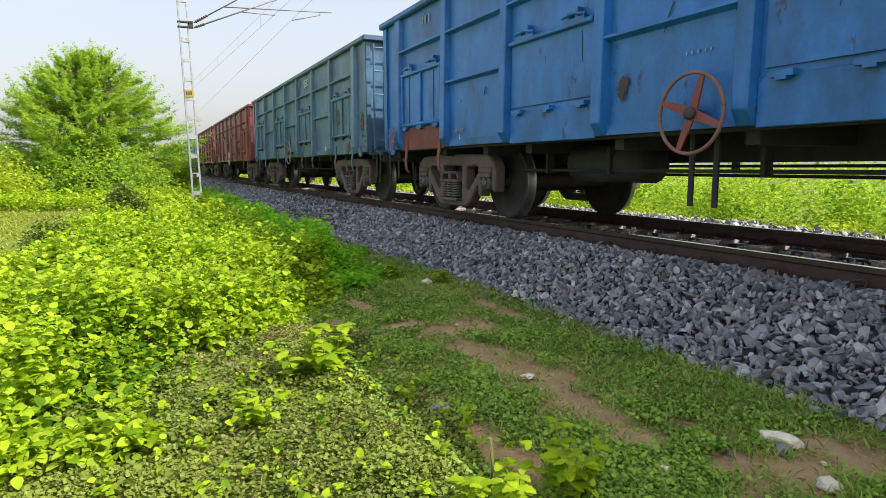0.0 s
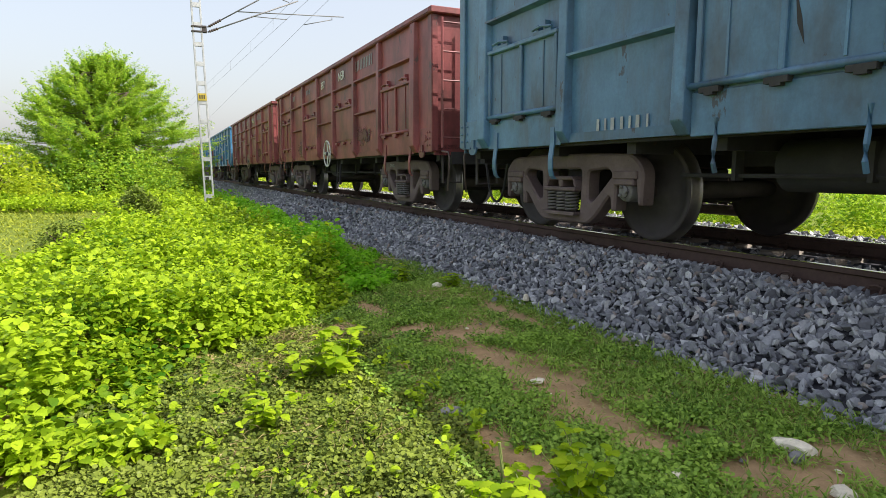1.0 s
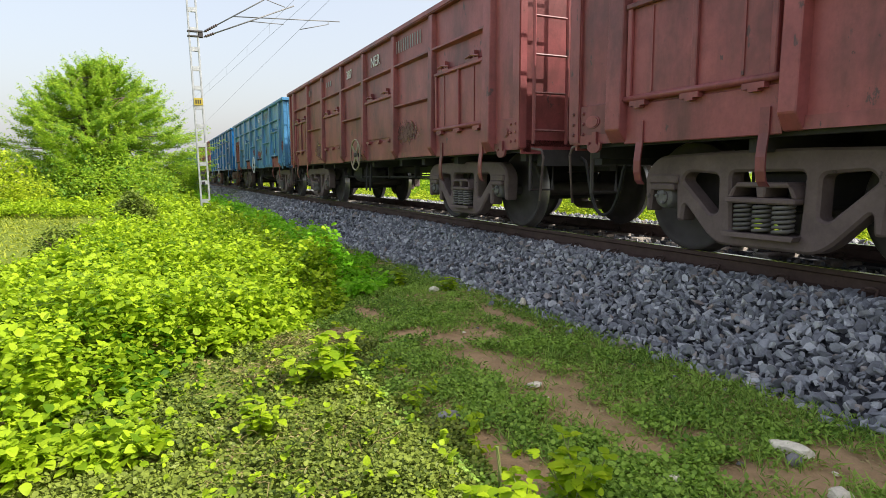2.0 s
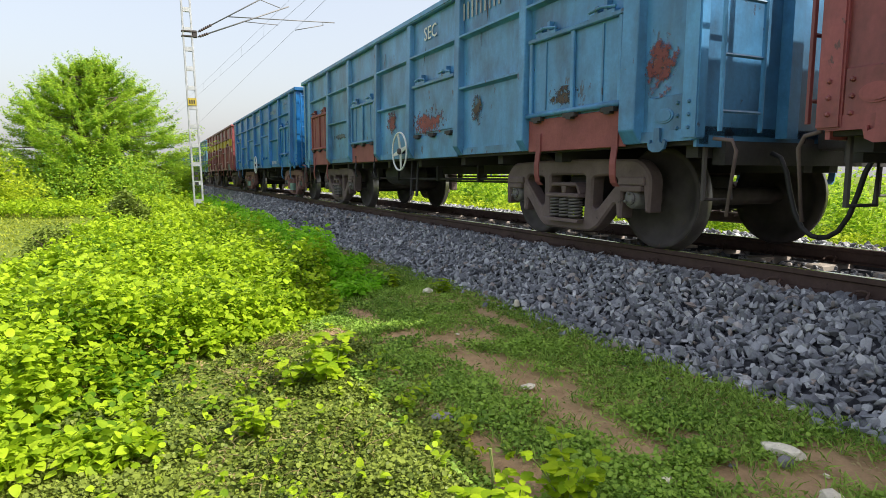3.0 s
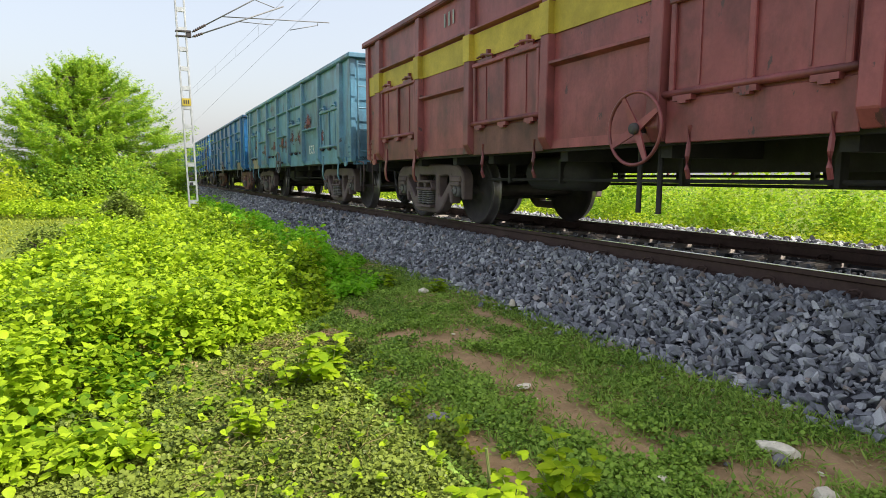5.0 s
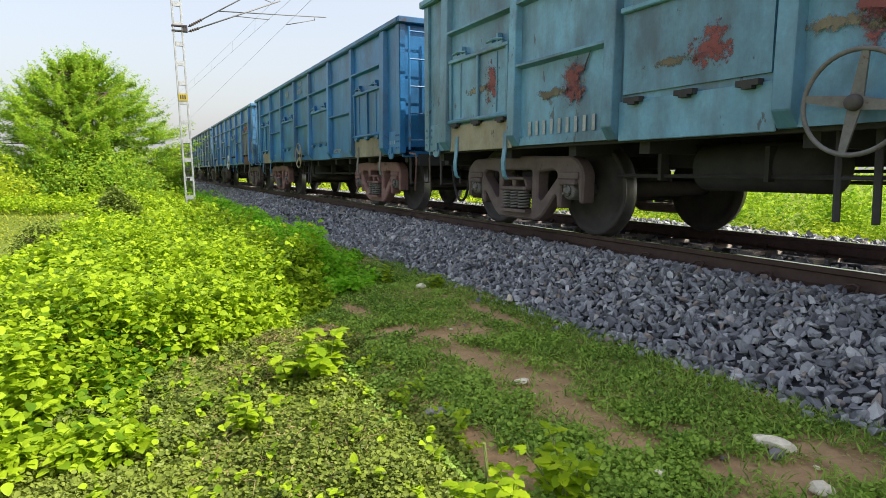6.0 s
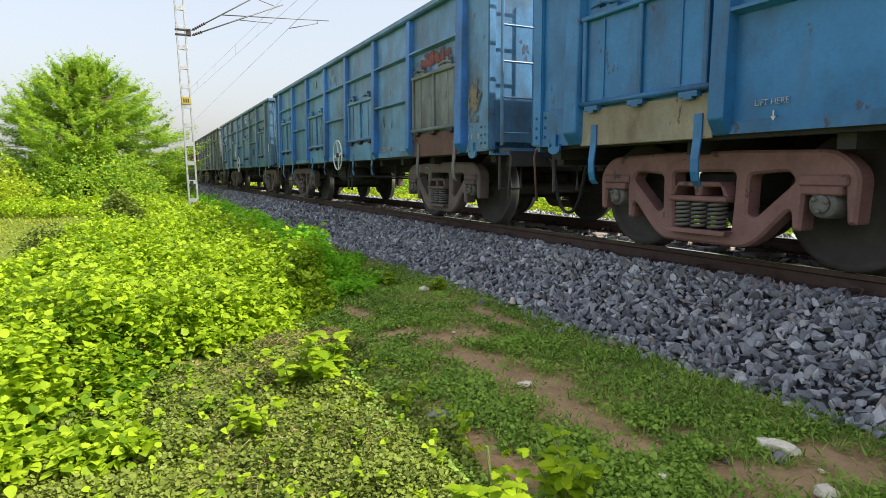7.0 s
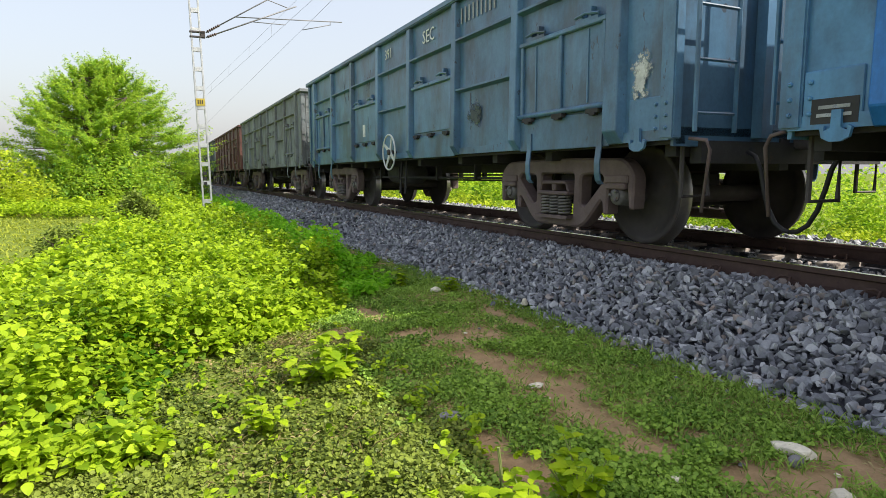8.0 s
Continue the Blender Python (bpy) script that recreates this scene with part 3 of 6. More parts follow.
            tube(bm, [(s * 1.36, e * 6.30, 0.98), (s * 1.36, e * 6.30, 0.52), (s * 1.04, e * 6.30, 0.52), (s * 1.04, e * 6.30, 0.98)], 0.022, 6)
            part("step", bm, M_IRON, w)
        # head stock, coupler and hose
        bm = bmesh.new()
        ya, yb = sorted((e * 6.28, e * 6.40))
        box(bm, -1.25, 1.25, ya, yb, 0.80, 0.99)
        part("head_stock", bm, M_UNDER, w)
        bm = bmesh.new()
        ya, yb = sorted((e * 6.38, e * 6.78))
        box(bm, -0.09, 0.09, ya, yb, 0.93, 1.10)
        ya, yb = sorted((e * 6.70, e * 6.85))
        box(bm, -0.17, 0.12, ya, yb, 0.88, 1.18)
        soften(bm, 0.02, 2)
        part("coupler", bm, M_IRON, w, "cast steel knuckle coupler")
        bm = bmesh.new()
        sag = [(6.42, 0.90), (6.50, 0.86), (6.56, 0.74), (6.60, 0.58), (6.65, 0.42), (6.72, 0.30), (6.80, 0.245), (6.86, 0.235)]
        tube(bm, [(-0.72, e * y, z) for y, z in sag], 0.02, 8)
        part("air_hose", bm, M_BLACK, w, "black rubber air hose", True)
        bm = bmesh.new()
        tube(bm, [(-1.44, e * 6.44, 1.0), (-1.40, e * 6.58, 0.98), (-1.40, e * 6.62, 0.90), (-1.40, e * 6.56, 0.40)], 0.015, 7)
        part("uncoupling_lever", bm, M_BOGIE, w, smooth=True)
    # handwheel with its stand, near side
    hw = spoke_wheel("handwheel", w, M_CAP)
    hw.matrix_basis = pose(-1.69, -0.1, 1.10)
    bm = bmesh.new()
    for y in (-0.12, 0.12):
        tube(bm, [(-1.34, y + 0.05, 1.0), (-1.40, y, 0.38)], 0.024, 6)
    tube(bm, [(-1.37, -0.12, 0.66), (-1.37, 0.15, 0.66)], 0.014, 6)
    part("brake_stand", bm, M_UNDER, w)
    bm = bmesh.new()
    tube(bm, [(-1.66, -0.1, 1.10), (-1.25, -0.1, 1.08), (-0.4, -0.1, 0.9)], 0.028, 8)
    part("brake_shaft", bm, M_UNDER, w)
    # brake gear under the floor
    bm = bmesh.new()
    tube(bm, [(-0.75, 0.9, 0.74), (-0.75, 2.05, 0.74)], [0.21, 0.21], 18)
    part("air_reservoir", bm, M_UNDER, w, "sooty black air reservoir", True)
    bm = bmesh.new()
    tube(bm, [(0.6, -1.6, 0.76), (0.6, -0.9, 0.76)], 0.17, 16)
    part("brake_cylinder", bm, M_UNDER, w, smooth=True)
    bm = bmesh.new()
    for x, z in ((-0.95, 0.66), (0.95, 0.70), (0.35, 0.6)):
        tube(bm, [(x, -3.0, z), (x, 3.0, z)], 0.02, 6)
    for y in (-1.9, -0.5, 1.3, 2.4):
        box(bm, -1.0, -0.9, y - 0.02, y + 0.02, 0.62, 0.9)
        box(bm, 0.9, 1.0, y - 0.02, y + 0.02, 0.66, 0.9)
    part("brake_pipe", bm, M_UNDER, w)
    make_bogies(w)
    return w


def make_bogies(w):
    frame_mesh = None
    for e in (-1, 1):
        yb = e * 4.4
        bm = bmesh.new()
        box(bm, -1.05, 1.05, -0.24, 0.24, 0.44, 0.72)
        box(bm, -0.35, 0.35, -0.35, 0.35, 0.6, 0.80)
        for y in (-0.55, 0.55):
            box(bm, -0.95, 0.95, y - 0.06, y + 0.06, 0.34, 0.46)
        soften(bm, 0.02)
        bolster = part("bogie_bolster", bm, M_UNDER, w)
        bolster.matrix_basis = pose(0, yb, 0)
        for s in (-1, 1):
            if frame_mesh is None:
                bm = bmesh.new()
                half = [(0.0, 0.135, 0), (0.40, 0.135, 0.05), (0.52, 0.20, 0.06), (0.77, 0.46, 0.05), (0.785, 0.30, 0.02), (0.85, 0.30, 0.02), (0.87, 0.67, 0.05), (1.13, 0.67, 0.06),
                        (1.165, 0.37, 0.02), (1.225, 0.37, 0.02), (1.24, 0.72, 0.09), (1.08, 0.865, 0.10), (0.30, 0.885, 0.10), (0.0, 0.885, 0)]
                outer = rounded(half[1:-1] + [(-y, z, r) for y, z, r in half[-2:0:-1]])
                window = [(0.425, 0.70, 0.05), (0.42, 0.39, 0.06), (0.49, 0.37, 0.06), (0.80, 0.655, 0.05), (0.74, 0.725, 0.05)]
                cut_plate(bm, outer, [rounded(window), rounded([(-y, z, r) for y, z, r in window[::-1]]),
                                      rounded([(-0.285, 0.25, 0.03), (0.285, 0.25, 0.03), (0.31, 0.72, 0.05), (-0.31, 0.72, 0.05)])], 0.085, 0.02)
                prism(bm, [(-0.29, 0.22), (0.29, 0.22), (0.31, 0.255), (-0.31, 0.255)], -0.17, 0.17)
                sf = part("side_frame", bm, M_BOGIE, w, "cast steel bogie side frame")
                frame_mesh = sf
            else:
                sf = again(frame_mesh)
            sf.matrix_basis = pose(s * 1.19, yb, 0)
            # end of the bolster with its two eyes over the springs
            bm = bmesh.new()
            prism(bm, [(-0.23, 0.60), (0.23, 0.60), (0.21, 0.64), (-0.21, 0.64)], -0.14, 0.14)
            for q in (-1, 1):
                prism(bm, [(q * 0.21, 0.62), (q * 0.25, 0.60), (q * 0.29, 0.52), (q * 0.25, 0.52)], -0.138, 0.138)
            prism(bm, [(-0.03, 0.52), (0.03, 0.52), (0.045, 0.61), (-0.045, 0.61)], -0.136, 0.136)
            box(bm, -0.16, 0.16, -0.29, 0.29, 0.48, 0.525)
            soften(bm, 0.012)
            eye = part("bolster_end", bm, M_BOGIE, sf)
            spring = None
            for y in (-0.165, 0.0, 0.165):
                if spring is None:
                    bm = bmesh.new()
                    turns, per, rr = 6, 12, 0.066
                    tube(bm, [(rr * math.cos(2 * math.pi * i / per), rr * math.sin(2 * math.pi * i / per), 0.265 + 0.21 * i / (turns * per)) for i in range(turns * per + 1)], 0.0145, 6)
                    spring = part("spring", bm, M_SPRING, sf, "coil spring", True)
                    spring.matrix_basis = pose(s * 0.085, y, 0)
                else:
                    again(spring, pose(s * 0.085, y, 0))
            adapter = None
            for y in (-1.0, 1.0):
                bm = bmesh.new()
                box(bm, -0.11, 0.11, -0.17, 0.17, 0.62, 0.70)
                box(bm, -0.12, 0.12, -0.14, 0.14, 0.56, 0.62)
                soften(bm, 0.012)
                ad = part("axle_adapter", bm, M_BOGIE, sf)
                ad.matrix_basis = pose(0, y, 0)
                bm = bmesh.new()
                box(bm, s * 0.0 - 0.05, s * 0.0 + 0.05, -0.14, -0.10, 0.3, 0.46)
                bs = part("brake_shoe", bm, M_UNDER, sf)
                bs.matrix_basis = pose(-s * 0.26, y * 0.52 if y > 0 else y * 0.40, 0.03)
        for a in (-1.0, 1.0):
            bm = bmesh.new()
            tube(bm, [(-1.30, 0, 0), (-0.80, 0, 0), (-0.7, 0, 0), (0.7, 0, 0), (0.80, 0, 0), (1.30, 0, 0)], [0.065, 0.075, 0.09, 0.09, 0.075, 0.065], 16)
            ws = part("wheelset", bm, M_WHEEL, w, "steel wheelset", True)
            ws.matrix_basis = pose(0, yb + a, 0.5)
            for s in (-1, 1):
                bm = bmesh.new()
                prof = [(0.06, 0.93), (0.14, 0.93), (0.15, 0.90), (0.30, 0.885), (0.42, 0.895), (0.435, 0.925), (0.488, 0.927), (0.495, 0.91)]
                back = [(0.53, 0.815), (0.525, 0.80), (0.43, 0.80), (0.42, 0.83), (0.16, 0.84), (0.14, 0.80), (0.06, 0.80)]
                lathe(bm, [(r, s * x) for r, x in prof + [(0.502, 0.84)] + back], 48)
                wh = part("wheel", bm, M_WHEEL, ws, "dark steel wheel", True)
                bm = bmesh.new()
                lathe(bm, [(0.4905, s * 0.922), (0.4995, s * 0.908), (0.506, s * 0.842), (0.533, s * 0.818)], 48, False)
                part("tread", bm, M_TREAD, ws, "polished wheel tread", True)
                bm = bmesh.new()
                lathe(bm, [(0.025, s * 1.305), (0.06, s * 1.30), (0.066, s * 1.285), (0.088, s * 1.28), (0.098, s * 1.26), (0.105, s * 1.15), (0.105, s * 1.08), (0.07, s * 1.05)], 24)
                for q in range(3):
                    an = 2 * math.pi * q / 3
                    tube(bm, [(s * 1.29, 0.05 * math.cos(an), 0.05 * math.sin(an)), (s * 1.325, 0.05 * math.cos(an), 0.05 * math.sin(an))], 0.016, 6)
                part("bearing_cap", bm, M_CAP, ws, "grey axle bearing cap", True)

# ---- ground ----
SOIL = [(1.93, 4.62, 0.20, 0.10), (2.2, 4.38, 0.22, 0.13), (2.42, 4.4, 0.14, 0.22), (2.08, 3.85, 0.16, 0.13), (2.16, 3.6, 0.17, 0.24), (2.17, 3.25, 0.16, 0.24), (2.2, 2.98, 0.12, 0.18),
        (2.13, 2.65, 0.11, 0.22), (2.12, 2.42, 0.14, 0.14), (2.1, 2.15, 0.14, 0.12), (1.30, 2.72, 0.10, 0.10), (1.40, 2.52, 0.13, 0.11), (1.24, 2.92, 0.10, 0.08), (1.42, 2.2, 0.13, 0.16),
        (2.55, 1.55, 0.30, 0.16), (2.86, 1.55, 0.26, 0.22), (2.4, 2.15, 0.10, 0.05), (2.3, 1.75, 0.14, 0.08), (2.9, 4.75, 0.07, 0.5), (1.8, 5.5, 0.10, 0.25), (1.22, 4.82, 0.2, 0.16)]


def soil_path(x, y):
    """1 on the worn bare soil, 0 away from it."""
    v = 0.0
    for cx, cy, rx, ry in SOIL:
        v = max(v, math.exp(-((x - cx) / (1.15 * rx)) ** 2 - ((y - cy) / (1.2 * ry)) ** 2))
    return v


def ground_z(x, y):
    z = GROUND + 0.03 * noise.noise((x * 0.5, y * 0.5, 3)) + 0.012 * noise.noise((x * 2.1, y * 2.1, 7))
    if x < 1.2:
        z += 0.10 * min(1, (1.2 - x) / 1.5) * min(1, max(0, (y - 3.5) / 3))
    return z - 0.02 * soil_path(x, y)


def grass_amount(x, y):
    if x > 8:
        return 0.9
    if -8 < x < -0.9 and 9.5 < y < 21:
        return 0.85
    if -0.6 < x < 1.3 and y < 6:
        return 0.58
    return 0.56 - 0.8 * soil_path(x, y)


def make_ground():
    def steps(lo, hi, fine_lo, fine_hi, fine, grow):
        out, v, s = [], fine_lo, fine
        while v < fine_hi:
            out.append(v)
            v += fine
        while v < hi:
            out.append(v)
            s *= grow
            v += s
        out.append(hi)
        v, s = fine_lo, fine
        while v > lo:
            s *= grow
            v -= s
            out.insert(0, max(v, lo))
        return out
    xs = steps(-900, 900, -2.5, 4.2, 0.12, 1.25)
    ys = steps(-500, 2500, 0.6, 10.0, 0.12, 1.2)
    verts, faces, grass = [], [], []
    for y in ys:
        for x in xs:
            verts.append((x, y, ground_z(x, y)))
            grass.append(grass_amount(x, y))
    nx = len(xs)
    for j in range(len(ys) - 1):
        for i in range(nx - 1):
            a = j * nx + i
            faces.append((a, a + 1, a + nx + 1, a + nx))
    me = bpy.data.meshes.new("ground")
    me.from_pydata(verts, [], faces)
    at = me.attributes.new("grass", "FLOAT", "POINT")
    at.data.foreach_set("value", grass)
    me.materials.append(M_GROUND)
    for p in me.polygons:
        p.use_smooth = True
    return tagged(new("ground", me), "red-brown soil with short green grass and a worn footpath", "ground", kind="structure")


make_ground()


# ---- track ----
def bed_z(x):
    """Top of the ballast across the track."""
    d = x - TRACK
    if d > 1.0:          # broad stone shoulder beyond the far rail
        return -0.11 if d < 2.2 else -0.11 - (d - 2.2) * 0.5
    d = abs(d)
    if d < 0.75:
        return -0.21
    if d < 1.3:
        return -0.165
    return -0.165 - (d - 1.3) * 0.54


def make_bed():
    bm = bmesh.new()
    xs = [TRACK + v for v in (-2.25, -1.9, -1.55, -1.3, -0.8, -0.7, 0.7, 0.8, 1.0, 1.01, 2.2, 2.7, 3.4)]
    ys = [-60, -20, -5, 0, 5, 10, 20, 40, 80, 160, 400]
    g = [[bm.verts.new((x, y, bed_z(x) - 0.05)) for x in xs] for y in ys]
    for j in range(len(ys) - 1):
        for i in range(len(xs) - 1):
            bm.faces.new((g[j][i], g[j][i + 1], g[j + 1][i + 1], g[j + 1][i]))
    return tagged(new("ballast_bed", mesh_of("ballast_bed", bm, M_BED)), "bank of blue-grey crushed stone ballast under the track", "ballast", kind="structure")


bed = make_bed()


def make_rail(x):
    prof = [(-0.068, -0.156), (0.068, -0.156), (0.068, -0.146), (0.012, -0.13), (0.009, -0.05), (0.034, -0.038), (0.034, -0.006), (0.024, 0.0), (-0.024, 0.0),
            (-0.034, -0.006), (-0.034, -0.038), (-0.009, -0.05), (-0.012, -0.13), (-0.068, -0.146)]
    bm = bmesh.new()
    ys = (-60, 400)
    rows = [[bm.verts.new((x + px, y, pz)) for px, pz in prof] for y in ys]
    for i in range(len(prof)):
        j = (i + 1) % len(prof)
        bm.faces.new((rows[0][i], rows[0][j], rows[1][j], rows[1][i]))
    bm.faces.new(rows[0][::-1]), bm.faces.new(rows[1])
    r = tagged(new("rail", mesh_of("rail", bm, M_RAIL)), "rust-brown steel rail on concrete sleepers", "rail", kind="structure")
    bm = bmesh.new()
    box(bm, x - 0.022, x + 0.022, -60, 400, -0.001, 0.0025)
    part("running_surface", bm, M_RAILTOP, r, "polished rail head")
    return r


rails = [make_rail(TRACK - GAUGE), make_rail(TRACK + GAUGE)]


def make_sleeper():
    bm = bmesh.new()
    for x0, x1, h in ((-1.2, -0.5, 0.0), (-0.5, 0.5, -0.035), (0.5, 1.2, 0.0)):
        v = box(bm, x0, x1, -0.125, 0.125, -0.36, -0.165 + h)
        for q in v[4:]:
            q.co.y *= 0.72
    soften(bm, 0.012)
    s = new("sleeper", mesh_of("sleeper", bm, M_CONCRETE))
    tagged(s, "dusty grey concrete sleeper under the rails", "sleeper", "sleepers of the track")
    clip = None
    for x in (-GAUGE - 0.1, -GAUGE + 0.1, GAUGE - 0.1, GAUGE + 0.1):
        if clip is None:
            bm = bmesh.new()
            tube(bm, [(-0.03, -0.05, -0.15), (0.02, -0.04, -0.10), (0.03, 0.0, -0.09), (0.02, 0.05, -0.10), (-0.03, 0.06, -0.13)], 0.011, 6)
            clip = part("rail_clip", bm, M_RAIL, s)
            clip.matrix_basis = pose(x, 0, 0)
        else:
            again(clip, pose(x, 0, 0))
    return s


first = make_sleeper()
first.matrix_basis = pose(TRACK, -4, 0)
for i in range(1, 66):
    copy_thing(first, pose(TRACK + random.uniform(-0.01, 0.01), -4 + i * 0.65, random.uniform(-0.006, 0.004), 0, 0, random.uniform(-0.4, 0.4)))

# ---- the train ----
PAINT_OF = ["bright_blue", "grey_blue", "maroon", "maroon", "light_blue", "cyan_blue", "maroon", "pale_blue", "blue", "worn_blue", "grey_blue", "grey", "brown",
            "dark_green", "dark_green", "brown", "grey", "brown", "dark_green", "grey", "brown"]
WORDS = {"bright_blue": "bright blue", "blue": "blue", "grey_blue": "faded grey-blue", "pale_blue": "pale blue", "light_blue": "light blue", "cyan_blue": "clean blue", "worn_blue": "worn blue", "grey": "weathered grey", "maroon": "oxide red",
         "brown": "dull brown", "dark_green": "dark grey-green"}
proto = make_wagon()
wagons = []


def middle(o):
    """Centre of a part in its wagon's space."""
    c = sum((Vector(v) for v in o.bound_box), Vector()) / 8
    return o.matrix_basis @ c


def patch(wagon, y, z, w, h, mat, label, x=None, round_edge=0.35):
    """An irregular thin coat of paint or rust on the near side."""
    bm = bmesh.new()
    if round_edge < 0.1:      # a cut sheet or board
        pts = [(y + a * w / 2, z + b * h / 2) for a, b in ((-1, -1), (1, -0.97), (0.98, 1), (-1, 0.98))]
    else:
        pts = [(y + math.cos(i * math.pi / 8) * w * 0.72, z + math.sin(i * math.pi / 8) * h * 0.72) for i in range(16)]
        if mat.name not in FLAKED:
            FLAKED[mat.name] = worn_coat(mat)
        mat = FLAKED[mat.name]
    d = PLATE + 0.027 if x is None else x
    prism(bm, pts, -d, -d + (0.003 if round_edge < 0.1 else 0.001))
    return part("paint_patch", bm, mat, wagon, label)


def worn_coat(mat):
    """A copy of a coat that has flaked away from its rim inwards."""
    m = mat.copy()
    m.name = "flaked_" + mat.name
    n, k = m.node_tree.nodes, m.node_tree.links
    out, bsdf = n["Material Output"], n["Principled BSDF"]
    tc = n.new("ShaderNodeTexCoord")
    off = n.new("ShaderNodeVectorMath")
    off.operation = "SUBTRACT"
    off.inputs[1].default_value = (0.5, 0.5, 0.5)
    k.new(tc.outputs["Generated"], off.inputs[0])
    flat = n.new("ShaderNodeVectorMath")
    flat.operation = "MULTIPLY"
    flat.inputs[1].default_value = (0, 1, 1)
    k.new(off.outputs[0], flat.inputs[0])
    far = n.new("ShaderNodeVectorMath")
    far.operation = "LENGTH"
    k.new(flat.outputs[0], far.inputs[0])
    t = n.new("ShaderNodeTexNoise")
    t.noise_dimensions = "4D"
    t.inputs["Scale"].default_value, t.inputs["Detail"].default_value, t.inputs["Roughness"].default_value = 11.0, 8, 0.78
    seed = n.new("ShaderNodeMath")
    seed.operation = "MULTIPLY"
    seed.inputs[1].default_value = 50
    k.new(n.new("ShaderNodeObjectInfo").outputs["Random"], seed.inputs[0])
    k.new(seed.outputs[0], t.inputs["W"])
    k.new(tc.outputs["Object"], t.inputs["Vector"])
    add = n.new("ShaderNodeMath")
    add.operation = "MULTIPLY_ADD"
    add.inputs[1].default_value = -1.7
    k.new(far.outputs["Value"], add.inputs[0])
    rough = n.new("ShaderNodeMapRange")
    rough.inputs["From Min"].default_value, rough.inputs["From Max"].default_value = 0.3, 0.7
    rough.inputs["To Min"].default_value, rough.inputs["To Max"].default_value = -0.25, 1.15
    rough.clamp = False
    k.new(t.outputs["Fac"], rough.inputs["Value"])
    k.new(rough.outputs[0], add.inputs[2])
    cover = n.new("ShaderNodeMapRange")
    cover.inputs["From Min"].default_value, cover.inputs["From Max"].default_value = -0.14, 0.16
    cover.inputs["To Max"].default_value = 0.9
    k.new(add.outputs[0], cover.inputs["Value"])
    mx = n.new("ShaderNodeMixShader")
    k.new(cover.outputs[0], mx.inputs[0])
    k.new(n.new("ShaderNodeBsdfTransparent").outputs[0], mx.inputs[1])
    k.new(bsdf.outputs[0], mx.inputs[2])
    k.new(mx.outputs[0], out.inputs["Surface"])
    return m


FLAKED = {}


def marks(wagon, y, z, widths, h):
    """A row of plain bars for marks that cannot be read."""
    for w_ in widths:
        bm = bmesh.new()
        d = PLATE + 0.027
        prism(bm, [(y - w_ * 0.45, z), (y, z), (y, z + h), (y - w_ * 0.45, z + h)], -d, -d + 0.003)
        part("painted_mark", bm, M_FADED, wagon, "faded white painted mark")
        y -= w_ + 0.03


def recolour(wagon, kind, y0, y1, mat):
    """New paint on the near-side parts of one kind between y0 and y1."""
    for o in wagon.children:
        if o.name.split(".")[0] == kind:
            c = middle(o)
            if c.x < 0 and y0 < c.y < y1:
                for q in (o, *o.children):
                    if q.material_slots[0].material in COATS:
                        q.material_slots[0].link = "OBJECT"
                        q.material_slots[0].material = mat


COATS = set(PAINTS.values())
WHEEL_COAT = {0: M_BOGIE_RED, 1: M_CREAM, 2: M_WHITE, 3: M_CREAM, 4: M_WHITE, 5: M_WHITE, 6: PAINTS["maroon"], 7: M_CAP, 8: M_CREAM, 9: M_WHITE, 10: M_WHITE, 11: M_CAP}
PLAIN_MIDDLE = (0, 2, 3, 4, 5, 7, 8, 10, 11, 12)
RED_BOGIES = (5, 8)
for k, colour in enumerate(PAINT_OF):
    wagons.append(copy_thing(proto, pose(0, 0, 0)) if k else proto)
for k, (w, colour) in enumerate(zip(wagons, PAINT_OF)):
    tagged(w, "open-topped %s steel goods wagon with side doors" % WORDS[colour], "goods wagon", "wagons of the train")
    for o in w.children_recursive:
        if o.type == "MESH" and o.material_slots[0].material in COATS:
            o.material_slots[0].link = "OBJECT"
            o.material_slots[0].material = PAINTS[colour]
        if k in RED_BOGIES and o.material_slots and o.material_slots[0].material == M_BOGIE:
            o.material_slots[0].link = "OBJECT"
            o.material_slots[0].material = M_BOGIE_RED
        if k == 5 and o.name.startswith("spring"):
            o.material_slots[0].link = "OBJECT"
            o.material_slots[0].material = M_SPRING_GREEN
        if o.name.startswith(("handwheel", "spokes")) and k in WHEEL_COAT:
            o.material_slots[0].link = "OBJECT"
            o.material_slots[0].material = WHEEL_COAT[k]
    if k in PLAIN_MIDDLE:
        for o in list(w.children):
            base = o.name.split(".")[0]
            c = middle(o)
            if k == 4 and c.y > 0:      # this one keeps its further middle door
                continue
            if base == "door" and abs(c.y) < 2.5:
                for q in list(o.children):
                    if q.name.split(".")[0] in ("door_rib", "hinge_rod"):
                        bpy.data.objects.remove(q)
            elif base == "stop_bracket" and abs(c.y) < 2.5:
                bpy.data.objects.remove(o)

